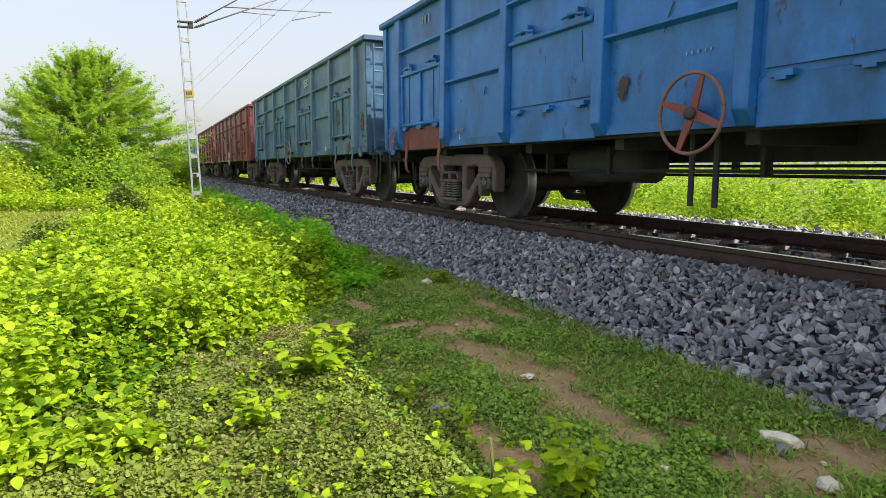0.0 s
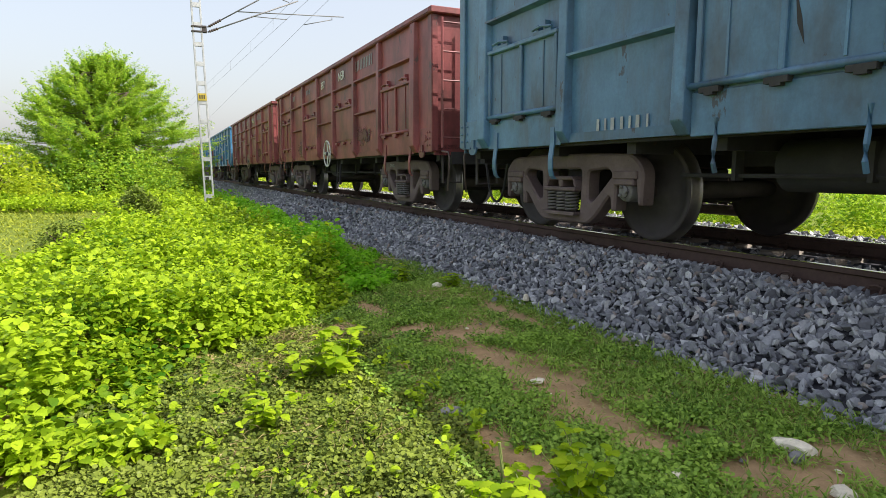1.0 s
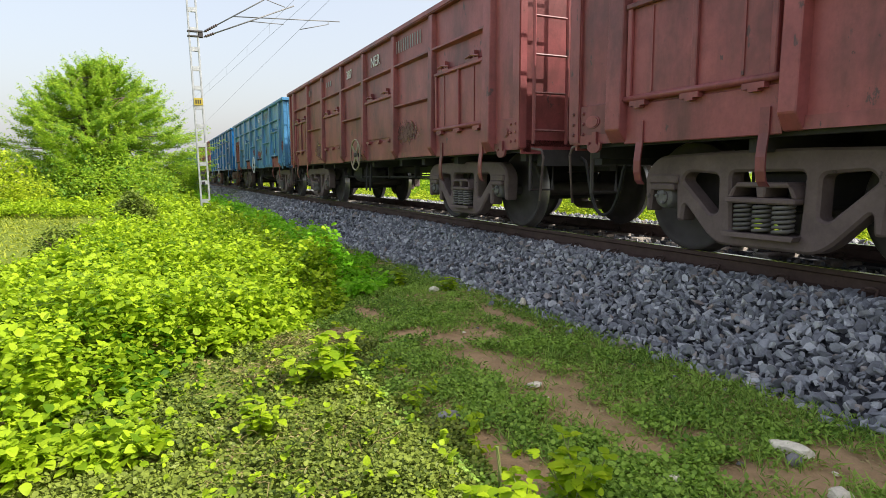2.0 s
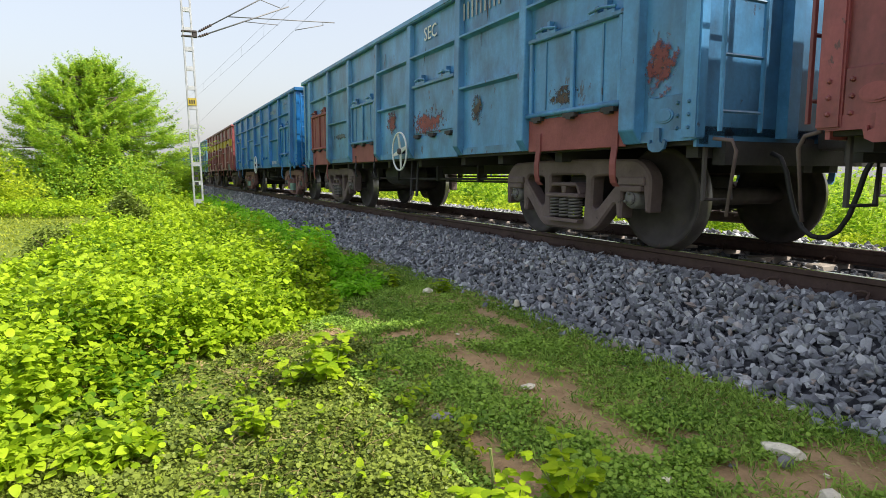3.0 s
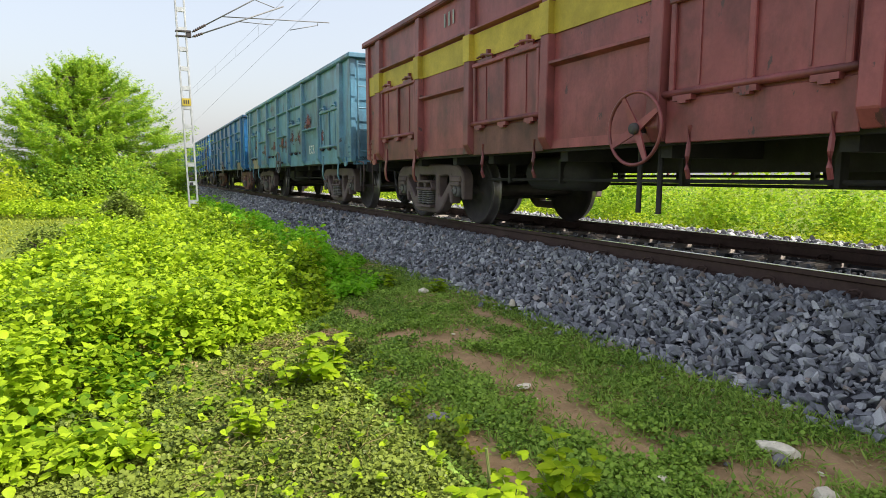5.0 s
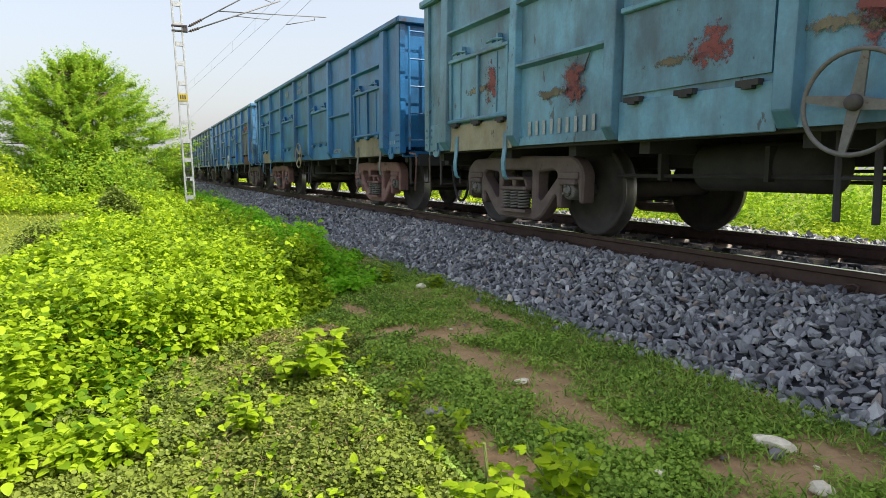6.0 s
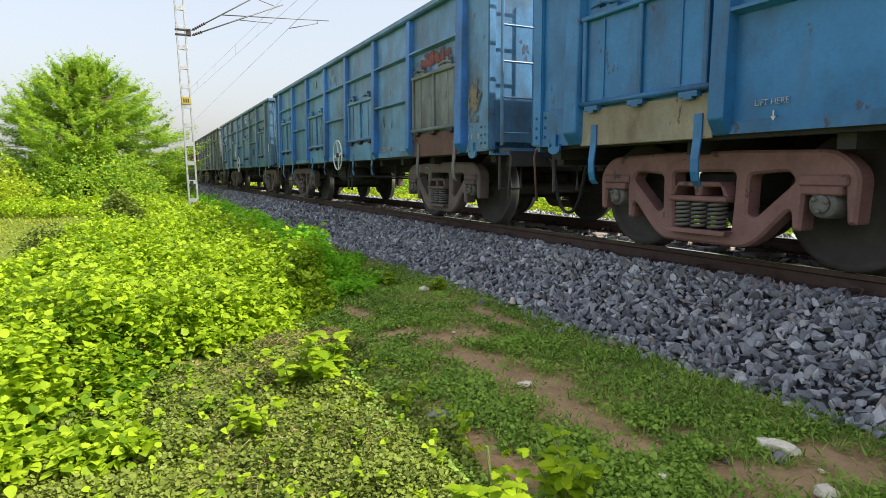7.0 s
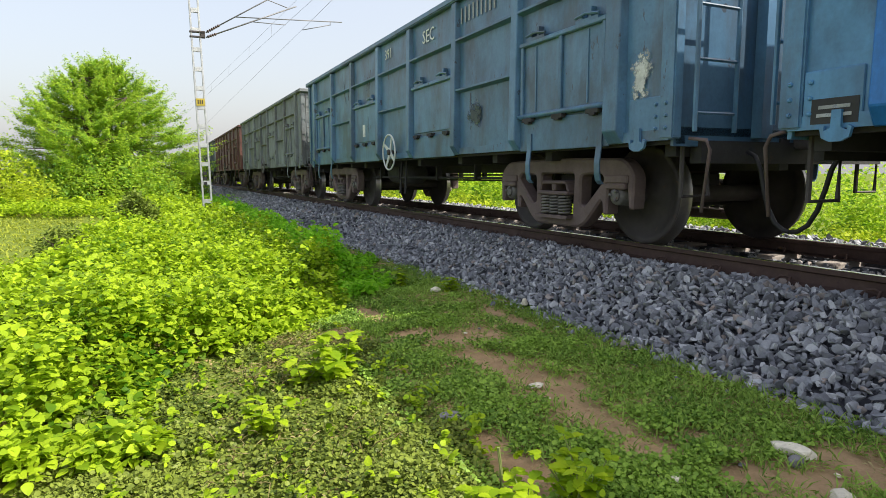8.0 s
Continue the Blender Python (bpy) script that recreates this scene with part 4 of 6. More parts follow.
for w in wagons[11:]:      # small fittings are too far off to tell apart on these
    for o in list(w.children):
        if middle(o).x > 0.3 and o.name.split(".")[0] in ("door", "ladder", "side_frame"):
            for q in list(o.children):
                bpy.data.objects.remove(q)
        elif o.name.split(".")[0] in ("corner_gusset", "lifting_hook", "stop_bracket") and middle(o).x > 0:
            bpy.data.objects.remove(o)
for w in wagons[13:]:
    for o in list(w.children):
        if o.name.split(".")[0] in ("air_hose", "uncoupling_lever", "step", "lifting_hook"):
            bpy.data.objects.remove(o)
        elif o.name.split(".")[0] == "ladder":
            for q in list(o.children):
                bpy.data.objects.remove(q)
HAND = {0: -0.38, 1: 0.05, 2: -0.48, 3: -0.46, 4: -0.54, 5: 0.06, 6: -0.62, 7: 0.28, 8: 0.07, 9: -0.42, 10: -0.03}
for k, w in enumerate(wagons):
    for o in w.children:
        kind = o.name.split(".")[0]
        if k in HAND and kind == "handwheel":
            o.location.y = HAND[k]
        elif k in HAND and kind in ("brake_stand", "brake_shaft"):
            o.location.y = HAND[k] + 0.1

lettering("T/9/25", 0.09, wagons[2], -3.72, 0.765, -1.282, M_FADED)
lettering("SS9", 0.09, wagons[9], -3.9, 0.765, -1.282, M_FADED)
for o in wagons[0].children_recursive:
    if o.name.startswith("spokes"):
        o.material_slots[0].link = "OBJECT"
        o.material_slots[0].material = M_PRIMER
for k, w in enumerate(wagons):
    for o in w.children:
        if o.name.startswith("handwheel"):
            o.rotation_euler.x = radians((k * 37) % 90)
NEAR, FAR = (-5.7, -3.9), (3.9, 5.7)
W = wagons
# first wagon: oxide sill below a door, rust spots
recolour(W[0], "door_sill", *FAR, M_PRIMER)
recolour(W[0], "stop_bracket", *FAR, M_PRIMER)
patch(W[0], 0.48, 1.38, 0.16, 0.22, M_INNER, "brown rust spot")
patch(W[0], 5.75, 1.16, 0.2, 0.34, M_PRIMER, "red oxide paint", PLATE + 0.16)
marks(W[0], -0.2, 1.56, (0.02, 0.03, 0.04, 0.02, 0.03), 0.025)
marks(W[0], 4.8, 2.78, (0.06, 0.1, 0.05), 0.12)
# grey-blue wagon
lettering("SEC", 0.26, W[1], -1.5, 2.72)
marks(W[1], -0.8, 2.72, (0.10, 0.08, 0.14), 0.22)
patch(W[1], -3.42, 1.11, 0.16, 0.2, M_WHITE, "chipped white paint")
patch(W[1], -6.1, 1.55, 0.22, 0.42, M_PRIMER, "red oxide paint", round_edge=0.35)
patch(W[1], -4.5, 1.72, 0.3, 0.4, PAINTS["dark_green"], "green paint smear", PLATE + 0.037, 0.6)
patch(W[1], -5.2, 1.1, 0.3, 0.22, M_PRIMER, "red oxide paint", PLATE + 0.034, 0.6)
patch(W[1], 0.4, 1.42, 0.3, 0.4, PAINTS["grey"], "bare grey paint", round_edge=0.6)
marks(W[1], 3.5, 1.08, (0.08, 0.06, 0.1, 0.08, 0.06, 0.1, 0.05), 0.11)
# oxide red wagons
for q in (2, 3):
    lettering("NER", 0.27, W[q], -1.15, 2.70)
    marks(W[q], -2.5, 2.72, (0.07,) * 11, 0.20)
    lettering("397" if q == 2 else "387", 0.25, W[q], 0.45, 2.70)
    marks(W[q], 2.1, 2.74, (0.1, 0.03, 0.12, 0.14), 0.12)
    marks(W[q], 3.9, 2.74, (0.05, 0.12, 0.08), 0.14)
    patch(W[q], -2.9, 1.4, 0.9, 0.3, PAINTS["brown"], "dark worn paint", round_edge=0.5)
    patch(W[q], 2.9, 1.3, 0.7, 0.4, PAINTS["brown"], "dark worn paint", round_edge=0.6)
# pale blue wagon with oxide doors
lettering("SEC", 0.27, W[4], -1.25, 2.70)
marks(W[4], -2.4, 2.72, (0.08,) * 10, 0.21)
recolour(W[4], "door", *FAR, M_PRIMER)
recolour(W[4], "door_sill", *FAR, M_PRIMER)
recolour(W[4], "stop_bracket", *FAR, M_PRIMER)
recolour(W[4], "door_sill", *NEAR, M_PRIMER)
recolour(W[4], "stop_bracket", *NEAR, M_PRIMER)
recolour(W[4], "stop_bracket", -2.5, 2.5, M_UNDER)
recolour(W[4], "door_sill", 0.7, 2.3, M_PRIMER)
patch(W[4], -5.98, 1.61, 0.3, 0.38, M_PRIMER, "red oxide paint")
patch(W[4], -1.4, 1.5, 1.0, 0.3, M_PRIMER, "red oxide paint", PLATE + 0.036, 0.5)
patch(W[4], 0.1, 1.62, 0.4, 0.3, M_PRIMER, "red oxide paint", round_edge=0.6)
patch(W[4], -4.7, 1.5, 0.4, 0.16, M_INNER, "brown rust stain", PLATE + 0.037, 0.6)
patch(W[4], -2.9, 1.55, 0.25, 0.3, M_INNER, "dark scrape and painted dent shading", round_edge=0.65)
# Shading of a dent in the panel, painted on as a thin dark patch.
patch(W[4], 3.2, 1.55, 0.8, 0.10, PAINTS["dark_green"], "dark scrape and painted dent shading", round_edge=0.65)
for q in (1, 4, 7, 9, 10):     # sooty door fittings
    for o in W[q].children_recursive:
        if o.name.split(".")[0] == "hinge":
            o.material_slots[0].link = "OBJECT"
            o.material_slots[0].material = M_UNDER
# bright blue wagon
marks(W[5], -3.0, 2.66, (0.09, 0.09, 0.09, 0.09), 0.17)
marks(W[5], -2.5, 2.70, (0.07,) * 6, 0.09)
marks(W[5], 0.42, 2.64, (0.12, 0.12, 0.10), 0.24)
lettering("SWR", 0.30, W[5], -0.03, 2.66)
marks(W[5], -4.6, 2.80, (0.06, 0.1, 0.08, 0.06), 0.06)
marks(W[5], -4.6, 2.68, (0.1, 0.06, 0.08), 0.06)
lettering("BOST HSM1", 0.15, W[5], -2.55, 1.08)
marks(W[5], 3.3, 1.72, (0.03, 0.05, 0.02, 0.04), 0.03)
marks(W[5], 6.18, 1.13, (0.06, 0.05, 0.07, 0.04), 0.07)
for o in list(W[5].children):      # its middle doors are welded shut and bare
    if o.name.split(".")[0] == "door" and abs(middle(o).y) < 2.5:
        for q in list(o.children):
            if q.name.split(".")[0] == "latch":
                bpy.data.objects.remove(q)
# dark scrapes where loading has worn the paint
scr = random.Random(12)
for q, count in ((0, 9), (1, 7), (4, 7), (7, 10), (9, 10), (10, 8)):
    for i in range(count):
        bay = scr.choice((1, 3, 5, 2, 4))
        y = scr.uniform(BAYS[bay][0] + 0.25, BAYS[bay][1] - 0.25)
        z = scr.choice((scr.uniform(1.45, 1.8), scr.uniform(2.2, 2.6)))
        tall, wide, lean = scr.uniform(0.10, 0.36), scr.uniform(0.008, 0.03), scr.uniform(-0.12, 0.12)
        d = PLATE + 0.037 if bay in (2, 4) else PLATE + 0.027
        bm = bmesh.new()
        prism(bm, [(y, z), (y + wide + lean * 0.4, z + tall * 0.4), (y + lean + wide * 0.3, z + tall), (y + lean, z + tall * 0.97), (y + lean * 0.45 - wide * 0.2, z + tall * 0.5)], -d, -d + 0.003)
        part("scrape", bm, M_UNDER if i % 3 else M_INNER, W[q], "dark scrape and painted dent shading in the paint")
for q in (2, 3, 4):
    for at in (-6.05, 6.05):
        bm = bmesh.new()
        ring = [(at + 0.10 * math.cos(a), 1.20 + 0.06 * math.sin(a)) for a in (2 * math.pi * i / 24 for i in range(24))]
        prism(bm, ring, -(PLATE + 0.034), -(PLATE + 0.02))
        prism(bm, [(at + (y - at) * 0.82, 1.20 + (z - 1.20) * 0.78) for y, z in ring], -(PLATE + 0.04), -(PLATE + 0.03))
        part("builder_plate", bm, PAINTS[PAINT_OF[q]], W[q], "oval cast plate")
# striped wagon
span = [(-6.36, STANS[0])] + BAYS + [(STANS[-1], 6.36)]
for a, b in span:
    bm = bmesh.new()
    box(bm, -(PLATE + 0.029), -(PLATE + 0.020), a + 0.02, b - 0.02, 2.14, 2.46)
    part("yellow_band", bm, M_YELLOW, W[6], "faded yellow band")
for y in STANS:
    bm = bmesh.new()
    hw_ = 0.13 if abs(y) > 5 else 0.08
    prism(bm, [(y - hw_, 2.14), (y + hw_, 2.14), (y + hw_, 2.46), (y - hw_, 2.46)], -(PLATE + 0.102), -(PLATE + 0.02))
    part("yellow_band", bm, M_YELLOW, W[6], "faded yellow band")
recolour(W[6], "door_sill", *NEAR, PAINTS["grey"])
recolour(W[6], "door_sill", 0.7, 2.3, PAINTS["brown"])
patch(W[6], -5.9, 1.93, 0.13, 0.2, M_WHITE, "small white paper notice", PLATE + 0.03, 0.05)
marks(W[6], -2.5, 2.72, (0.09,) * 6, 0.15)
marks(W[6], -1.2, 2.74, (0.12, 0.06, 0.1), 0.16)
marks(W[6], -4.6, 2.8, (0.08, 0.1, 0.06), 0.07)
marks(W[6], 3.2, 2.72, (0.1, 0.1, 0.08), 0.18)
# pale blue wagon with many rust patches
for i, (y, z, a, b) in enumerate(((4.5, 1.75, 0.3, 0.4), (0.2, 1.65, 0.3, 0.42), (-0.3, 1.6, 0.34, 0.36), (3.0, 1.55, 0.3, 0.4), (-1.2, 1.75, 0.26, 0.4), (-2.0, 1.72, 0.34, 0.34),
                              (1.4, 1.62, 0.3, 0.3), (-2.9, 2.0, 0.5, 0.4), (-4.2, 1.6, 0.3, 0.3), (-1.3, 1.15, 0.25, 0.2))):
    patch(W[7], y, z, a, b, M_PRIMER, "red oxide paint patch", PLATE + (0.037 if abs(y) in (1.2, 2.0, 1.4, 4.5, 4.2) else 0.028), 0.6)
    patch(W[7], y + 0.35, z - 0.05, a * 1.7, b * 0.22, M_TAN, "tan worn streak", PLATE + (0.037 if abs(y) in (1.2, 2.0, 1.4, 4.5, 4.2) else 0.028), 0.65)
lettering("ECR", 0.3, W[7], -2.95, 1.25)
marks(W[7], 3.75, 1.09, (0.1,) * 9, 0.15)
recolour(W[7], "door_sill", *FAR, M_CREAM)
marks(W[7], 1.9, 2.72, (0.08, 0.1, 0.06, 0.1), 0.15)
# blue wagons
for q in (8, 9):
    lettering("BOSTHSM", 0.12, W[q], -2.62, 1.09, mat=M_FADED)
    marks(W[q], 0.5, 2.66, (0.1, 0.06, 0.1, 0.1), 0.12)
    marks(W[q], 0.4, 2.84, (0.08, 0.1, 0.06), 0.12)
    marks(W[q], 1.9, 2.72, (0.1, 0.05, 0.16), 0.16)
    marks(W[q], -5.85, 1.15, (0.05, 0.07, 0.04, 0.06), 0.06)
recolour(W[8], "door_sill", *NEAR, M_CREAM)
recolour(W[8], "door_sill", *FAR, M_CREAM)
recolour(W[8], "stop_bracket", *NEAR, M_CAP)
recolour(W[9], "stanchion", -7, 7, PAINTS["bright_blue"])
recolour(W[9], "door_sill", *NEAR, PAINTS["brown"])
recolour(W[9], "stop_bracket", *NEAR, M_CAP)
recolour(W[9], "door", *NEAR, PAINTS["grey"])
patch(W[9], -4.8, 2.34, 1.2, 0.22, M_PRIMER, "red oxide paint", round_edge=0.25)
patch(W[9], -6.0, 1.62, 0.3, 0.5, M_CREAM, "peeled tan patch", PLATE + 0.03, 0.6)
patch(W[9], -4.05, 1.25, 0.3, 0.15, M_PRIMER, "red oxide paint", PLATE + 0.035, 0.3)
# grey-blue wagon with readable marks
lettering("SEC", 0.27, W[10], -1.25, 2.70)
marks(W[10], -2.45, 2.72, (0.08,) * 10, 0.2)
lettering("391", 0.24, W[10], 0.45, 2.74)
patch(W[10], 1.7, 1.58, 0.16, 0.24, M_WHITE, "small white notice", PLATE + 0.036, 0.04)
patch(W[10], -6.0, 1.56, 0.20, 0.34, M_WHITE, "peeling white paper", PLATE + 0.03, 0.5)
patch(W[10], -2.95, 1.5, 0.35, 0.3, PAINTS["dark_green"], "dark scrape and painted dent shading", round_edge=0.65)
patch(W[9], 6.03, 1.100, 0.30, 0.16, M_BLACK, "black painted board", PLATE + 0.03, 0.04)
patch(W[9], 6.03, 1.125, 0.2, 0.022, M_FADED, "row of white marks", PLATE + 0.034, 0.04)
patch(W[9], 6.03, 1.075, 0.22, 0.022, M_FADED, "row of white marks", PLATE + 0.034, 0.04)
for q in (0, 5, 8):
    for at in ((3.74, -3.50) if q == 5 else (3.74,)):
        lettering("LIFT HERE", 0.058, W[q], at, 1.17, mat=M_WHITE if q == 5 else M_FADED)
        bm = bmesh.new()
        prism(bm, [(at + y, z) for y, z in ((-0.145, 1.13), (-0.155, 1.13), (-0.155, 1.09), (-0.17, 1.09), (-0.15, 1.06), (-0.13, 1.09), (-0.145, 1.09))], -(PLATE + 0.032), -(PLATE + 0.029))
        part("painted_arrow", bm, M_WHITE, W[q])

# ---- mast and wires ----
def make_mast():
    base, lean = Vector((1.45, 20.0, GROUND)), -0.019
    mast = new("overhead_line_mast")
    mast.matrix_basis = Matrix.Translation(base) @ pose(0, 0, 0, 0, math.degrees(lean), 0)
    tagged(mast, "galvanised steel lattice mast carrying the overhead line", "mast")
    H = 8.3
    for s in (-1, 1):
        bm = bmesh.new()
        x = s * 0.118
        box(bm, x - 0.026, x + 0.026, -0.05, 0.05, 0, H)
        soften(bm, 0.008)
        part("upright", bm, M_GALV, mast)
    bat = None
    for i in range(15):
        z = 0.55 + i * 0.56
        if bat is None:
            bm = bmesh.new()
            box(bm, -0.095, 0.095, -0.056, -0.044, -0.06, 0.06)
            box(bm, -0.095, 0.095, 0.044, 0.056, -0.06, 0.06)
            bat = part("batten", bm, M_GALV, mast)
            bat.matrix_basis = pose(0, 0, z)
        else:
            again(bat, pose(0, 0, z))
    bm = bmesh.new()
    box(bm, -0.12, 0.12, -0.075, -0.06, 3.40, 3.61)
    part("number_plate", bm, M_YELLOW, mast, "small yellow plate with dark marks")
    bm = bmesh.new()
    for x in (-0.07, -0.01, 0.05):
        box(bm, x - 0.012, x + 0.02, -0.080, -0.076, 3.45, 3.56)
    part("plate_mark", bm, M_BLACK, mast)
    bm = bmesh.new()
    for z in (1.05, 1.2, 1.35):
        box(bm, -0.07, 0.03, -0.064, -0.058, z, z + 0.09)
    part("painted_mark", bm, M_BLACK, mast)
    # bracket, insulators and cantilever
    bm = bmesh.new()
    for z in (5.40, 5.54):
        box(bm, -0.17, 0.24, -0.07, 0.07, z - 0.018, z + 0.018)
    box(bm, 0.12, 0.26, -0.05, 0.05, 5.37, 5.57)
    part("bracket", bm, M_IRON, mast)

    def rod(name, pts, r, mat=M_WIRE):
        bm = bmesh.new()
        tube(bm, [hung(p) for p in pts], r, 8)
        return part(name, bm, mat, mast, smooth=True)

    def hung(p):
        """The arms hang level on the leaning mast."""
        return Vector((p.x - 0.08 + 0.0045 * p.z, p.y, p.z - 0.06 - 0.0045 * p.x))
    a, b = Vector((0.34, 0, 5.60)), Vector((0.34, 0, 5.46))
    up, low = Vector((3.35, 0, 7.42)), Vector((3.06, 0, 6.60))
    rod("stay_tube", [a, up], 0.019)
    rod("bracket_tube", [b, low], 0.021)
    rod("top_stay", [Vector((1.70, 0, 6.86)), Vector((2.78, 0, 6.53))], 0.014)
    rod("register_arm", [Vector((1.22, 0, 6.12)), Vector((4.51, 0, 6.24))], 0.016)
    rod("steady_arm", [Vector((4.10, 0, 6.12)), Vector((3.22, 0, 5.90))], 0.013)
    rod("steady_link", [Vector((4.13, 0, 6.22)), Vector((4.12, 0, 6.11))], 0.012)
    rod("drop_tube", [Vector((1.62, 0, 6.02)), Vector((2.70, 0, 6.01))], 0.013)
    for p, d, n in ((a, (up - a).normalized(), 13), (b, (low - b).normalized(), 9)):
        bm = bmesh.new()
        pts, rad = [], []
        for i in range(n):
            pts.append(hung(p + d * (0.04 + 0.035 * i)))
            rad.append(0.046 if i % 2 else 0.024)
        tube(bm, pts, rad, 12)
        part("insulator", bm, M_INSUL, mast, "brown ribbed insulator")


make_mast()


def make_wire(name, pts, r, label):
    bm = bmesh.new()
    tube(bm, pts, r, 5)
    return tagged(new(name, mesh_of(name, bm, M_WIRE)), label, "wire")


def second_x(y):
    """The second pair of wires drifts away from the track's line."""
    return 3.98 - 0.048 * (y - 20)


make_wire("contact_wire", [(4.49, y, 5.27) for y in range(-30, 301, 10)], 0.0045, "thin dark contact wire over the track")
make_wire("contact_wire", [(second_x(y), y, 5.39) for y in range(-30, 121, 10)], 0.004, "thin dark second contact wire beside the first")
make_wire("messenger_wire", [(second_x(y) + 0.03, y, 5.80 + 0.0009 * (y - 20) ** 2 * (y < 20)) for y in range(-30, 121, 5)], 0.0035, "thin dark catenary wire over the contact wire")
for y in (11, 16, 22, 26, 31, 37, 44, 52, 61):
    bm = bmesh.new()
    tube(bm, [(second_x(y), y, 5.39), (second_x(y) + 0.03, y, 5.80)], 0.003, 4)
    tagged(new("dropper_wire", mesh_of("dropper_wire", bm, M_WIRE)), "thin dropper between the overhead wires", "wire", "droppers of the overhead line")


# ---- plants ----
rng = np.random.default_rng(4)


def leaf_cloud(name, pos, size, tilt, mat, width=0.6, ovate=False, heading=None, disc=False, simple=False):
    """Many small leaves: positions, sizes; each a bent blade."""
    n = len(pos)
    yaw = rng.uniform(0, 2 * np.pi, n) if heading is None else heading
    pit = rng.normal(tilt[0], tilt[1], n)
    rol = rng.normal(0, 0.45, n)
    d = np.stack([np.cos(yaw) * np.cos(pit), np.sin(yaw) * np.cos(pit), np.sin(pit)], 1)
    s0 = np.stack([-np.sin(yaw), np.cos(yaw), np.zeros(n)], 1)
    u0 = np.cross(d, s0)
    u0 *= np.sign(u0[:, 2:3] + 1e-9)
    s = s0 * np.cos(rol)[:, None] + u0 * np.sin(rol)[:, None]
    u = np.cross(d, s)
    u *= np.sign(u[:, 2:3] + 1e-9)
    L = size[:, None]
    # outline: along, across, lift, in leaf lengths; then the faces
    if ovate:
        w = width
        outline = [(0, 0, 0), (0.14, 0.44 * w, 0.06), (0.45, 0.52 * w, 0.07), (0.80, 0.30 * w, -0.03), (1.0, 0, -0.16), (0.80, -0.30 * w, -0.03), (0.45, -0.52 * w, 0.07),
                   (0.14, -0.44 * w, 0.06), (0.4, 0, 0.0), (0.78, 0, -0.08)]
        tris = [(0, 8, 1), (1, 8, 2), (2, 8, 9), (2, 9, 3), (3, 9, 4), (4, 9, 5), (5, 9, 6), (6, 9, 8), (6, 8, 7), (7, 8, 0)]
    elif disc:
        w = width
        outline = [(0, 0, 0), (0.12, 0.42 * w, 0.05), (0.6, 0.52 * w, 0.07), (0.98, 0.22 * w, 0.0), (0.98, -0.22 * w, 0.0), (0.6, -0.52 * w, 0.07), (0.12, -0.42 * w, 0.05)]
        tris = [(0, 3, 2), (0, 2, 1), (0, 4, 3), (0, 5, 4), (0, 6, 5)]
    elif simple:
        outline = [(0, 0, 0), (0.45, 0.5 * width, 0.06), (1.0, 0, -0.1), (0.45, -0.5 * width, 0.06)]
        tris = [(0, 2, 1), (0, 3, 2)]
    else:
        outline = [(0, 0, 0), (0.38, 0.5 * width, 0.07), (1.0, 0, -0.16), (0.38, -0.5 * width, 0.07), (0.5, 0, 0)]
        tris = [(0, 4, 1), (1, 4, 2), (2, 4, 3), (3, 4, 0)]
    v = np.stack([pos + L * (d * a + s * b + u * c) for a, b, c in outline], 1).reshape(-1, 3)
    tri = ((np.arange(n) * len(outline))[:, None, None] + np.array(tris)[None]).reshape(-1, 3)
    me = bpy.data.meshes.new(name)
    me.vertices.add(len(v))
    me.vertices.foreach_set("co", v.astype(np.float32).ravel())
    me.loops.add(len(tri) * 3)
    me.loops.foreach_set("vertex_index", tri.astype(np.int32).ravel())
    me.polygons.add(len(tri))
    me.polygons.foreach_set("loop_start", (np.arange(len(tri)) * 3).astype(np.int32))
    me.update(calc_edges=True)
    me.materials.append(mat)
    return me


def bumps(x, y, f, seed):
    """Smooth cheap noise from crossed waves, 0 to 1."""
    a = np.sin(x * f + seed) + np.sin(y * f * 1.13 + seed * 2.1) + np.sin((x + y) * f * 0.71 + seed * 0.7) + np.sin((x - y) * f * 1.37 + seed * 1.3)
    return np.clip(a / 8 + 0.5, 0, 1)


def bed_edge(y):
    """Right-hand limit of the tall weeds at each distance along the track."""
    return np.interp(y, [0.5, 2.5, 3.6, 4.4, 5.0, 5.6, 8.0, 10.0, 14.0, 22.0, 60.0], [-0.6, -0.42, -0.32, 0.05, 0.85, 1.6, 2.6, 2.85, 2.95, 3.0, 3.0])


def bed_left(y):
    return np.interp(y, [0, 6.5, 8, 10, 14, 20, 24, 60], [-9, -9, -1.6, -1.2, -1.0, -1.2, -9, -30])


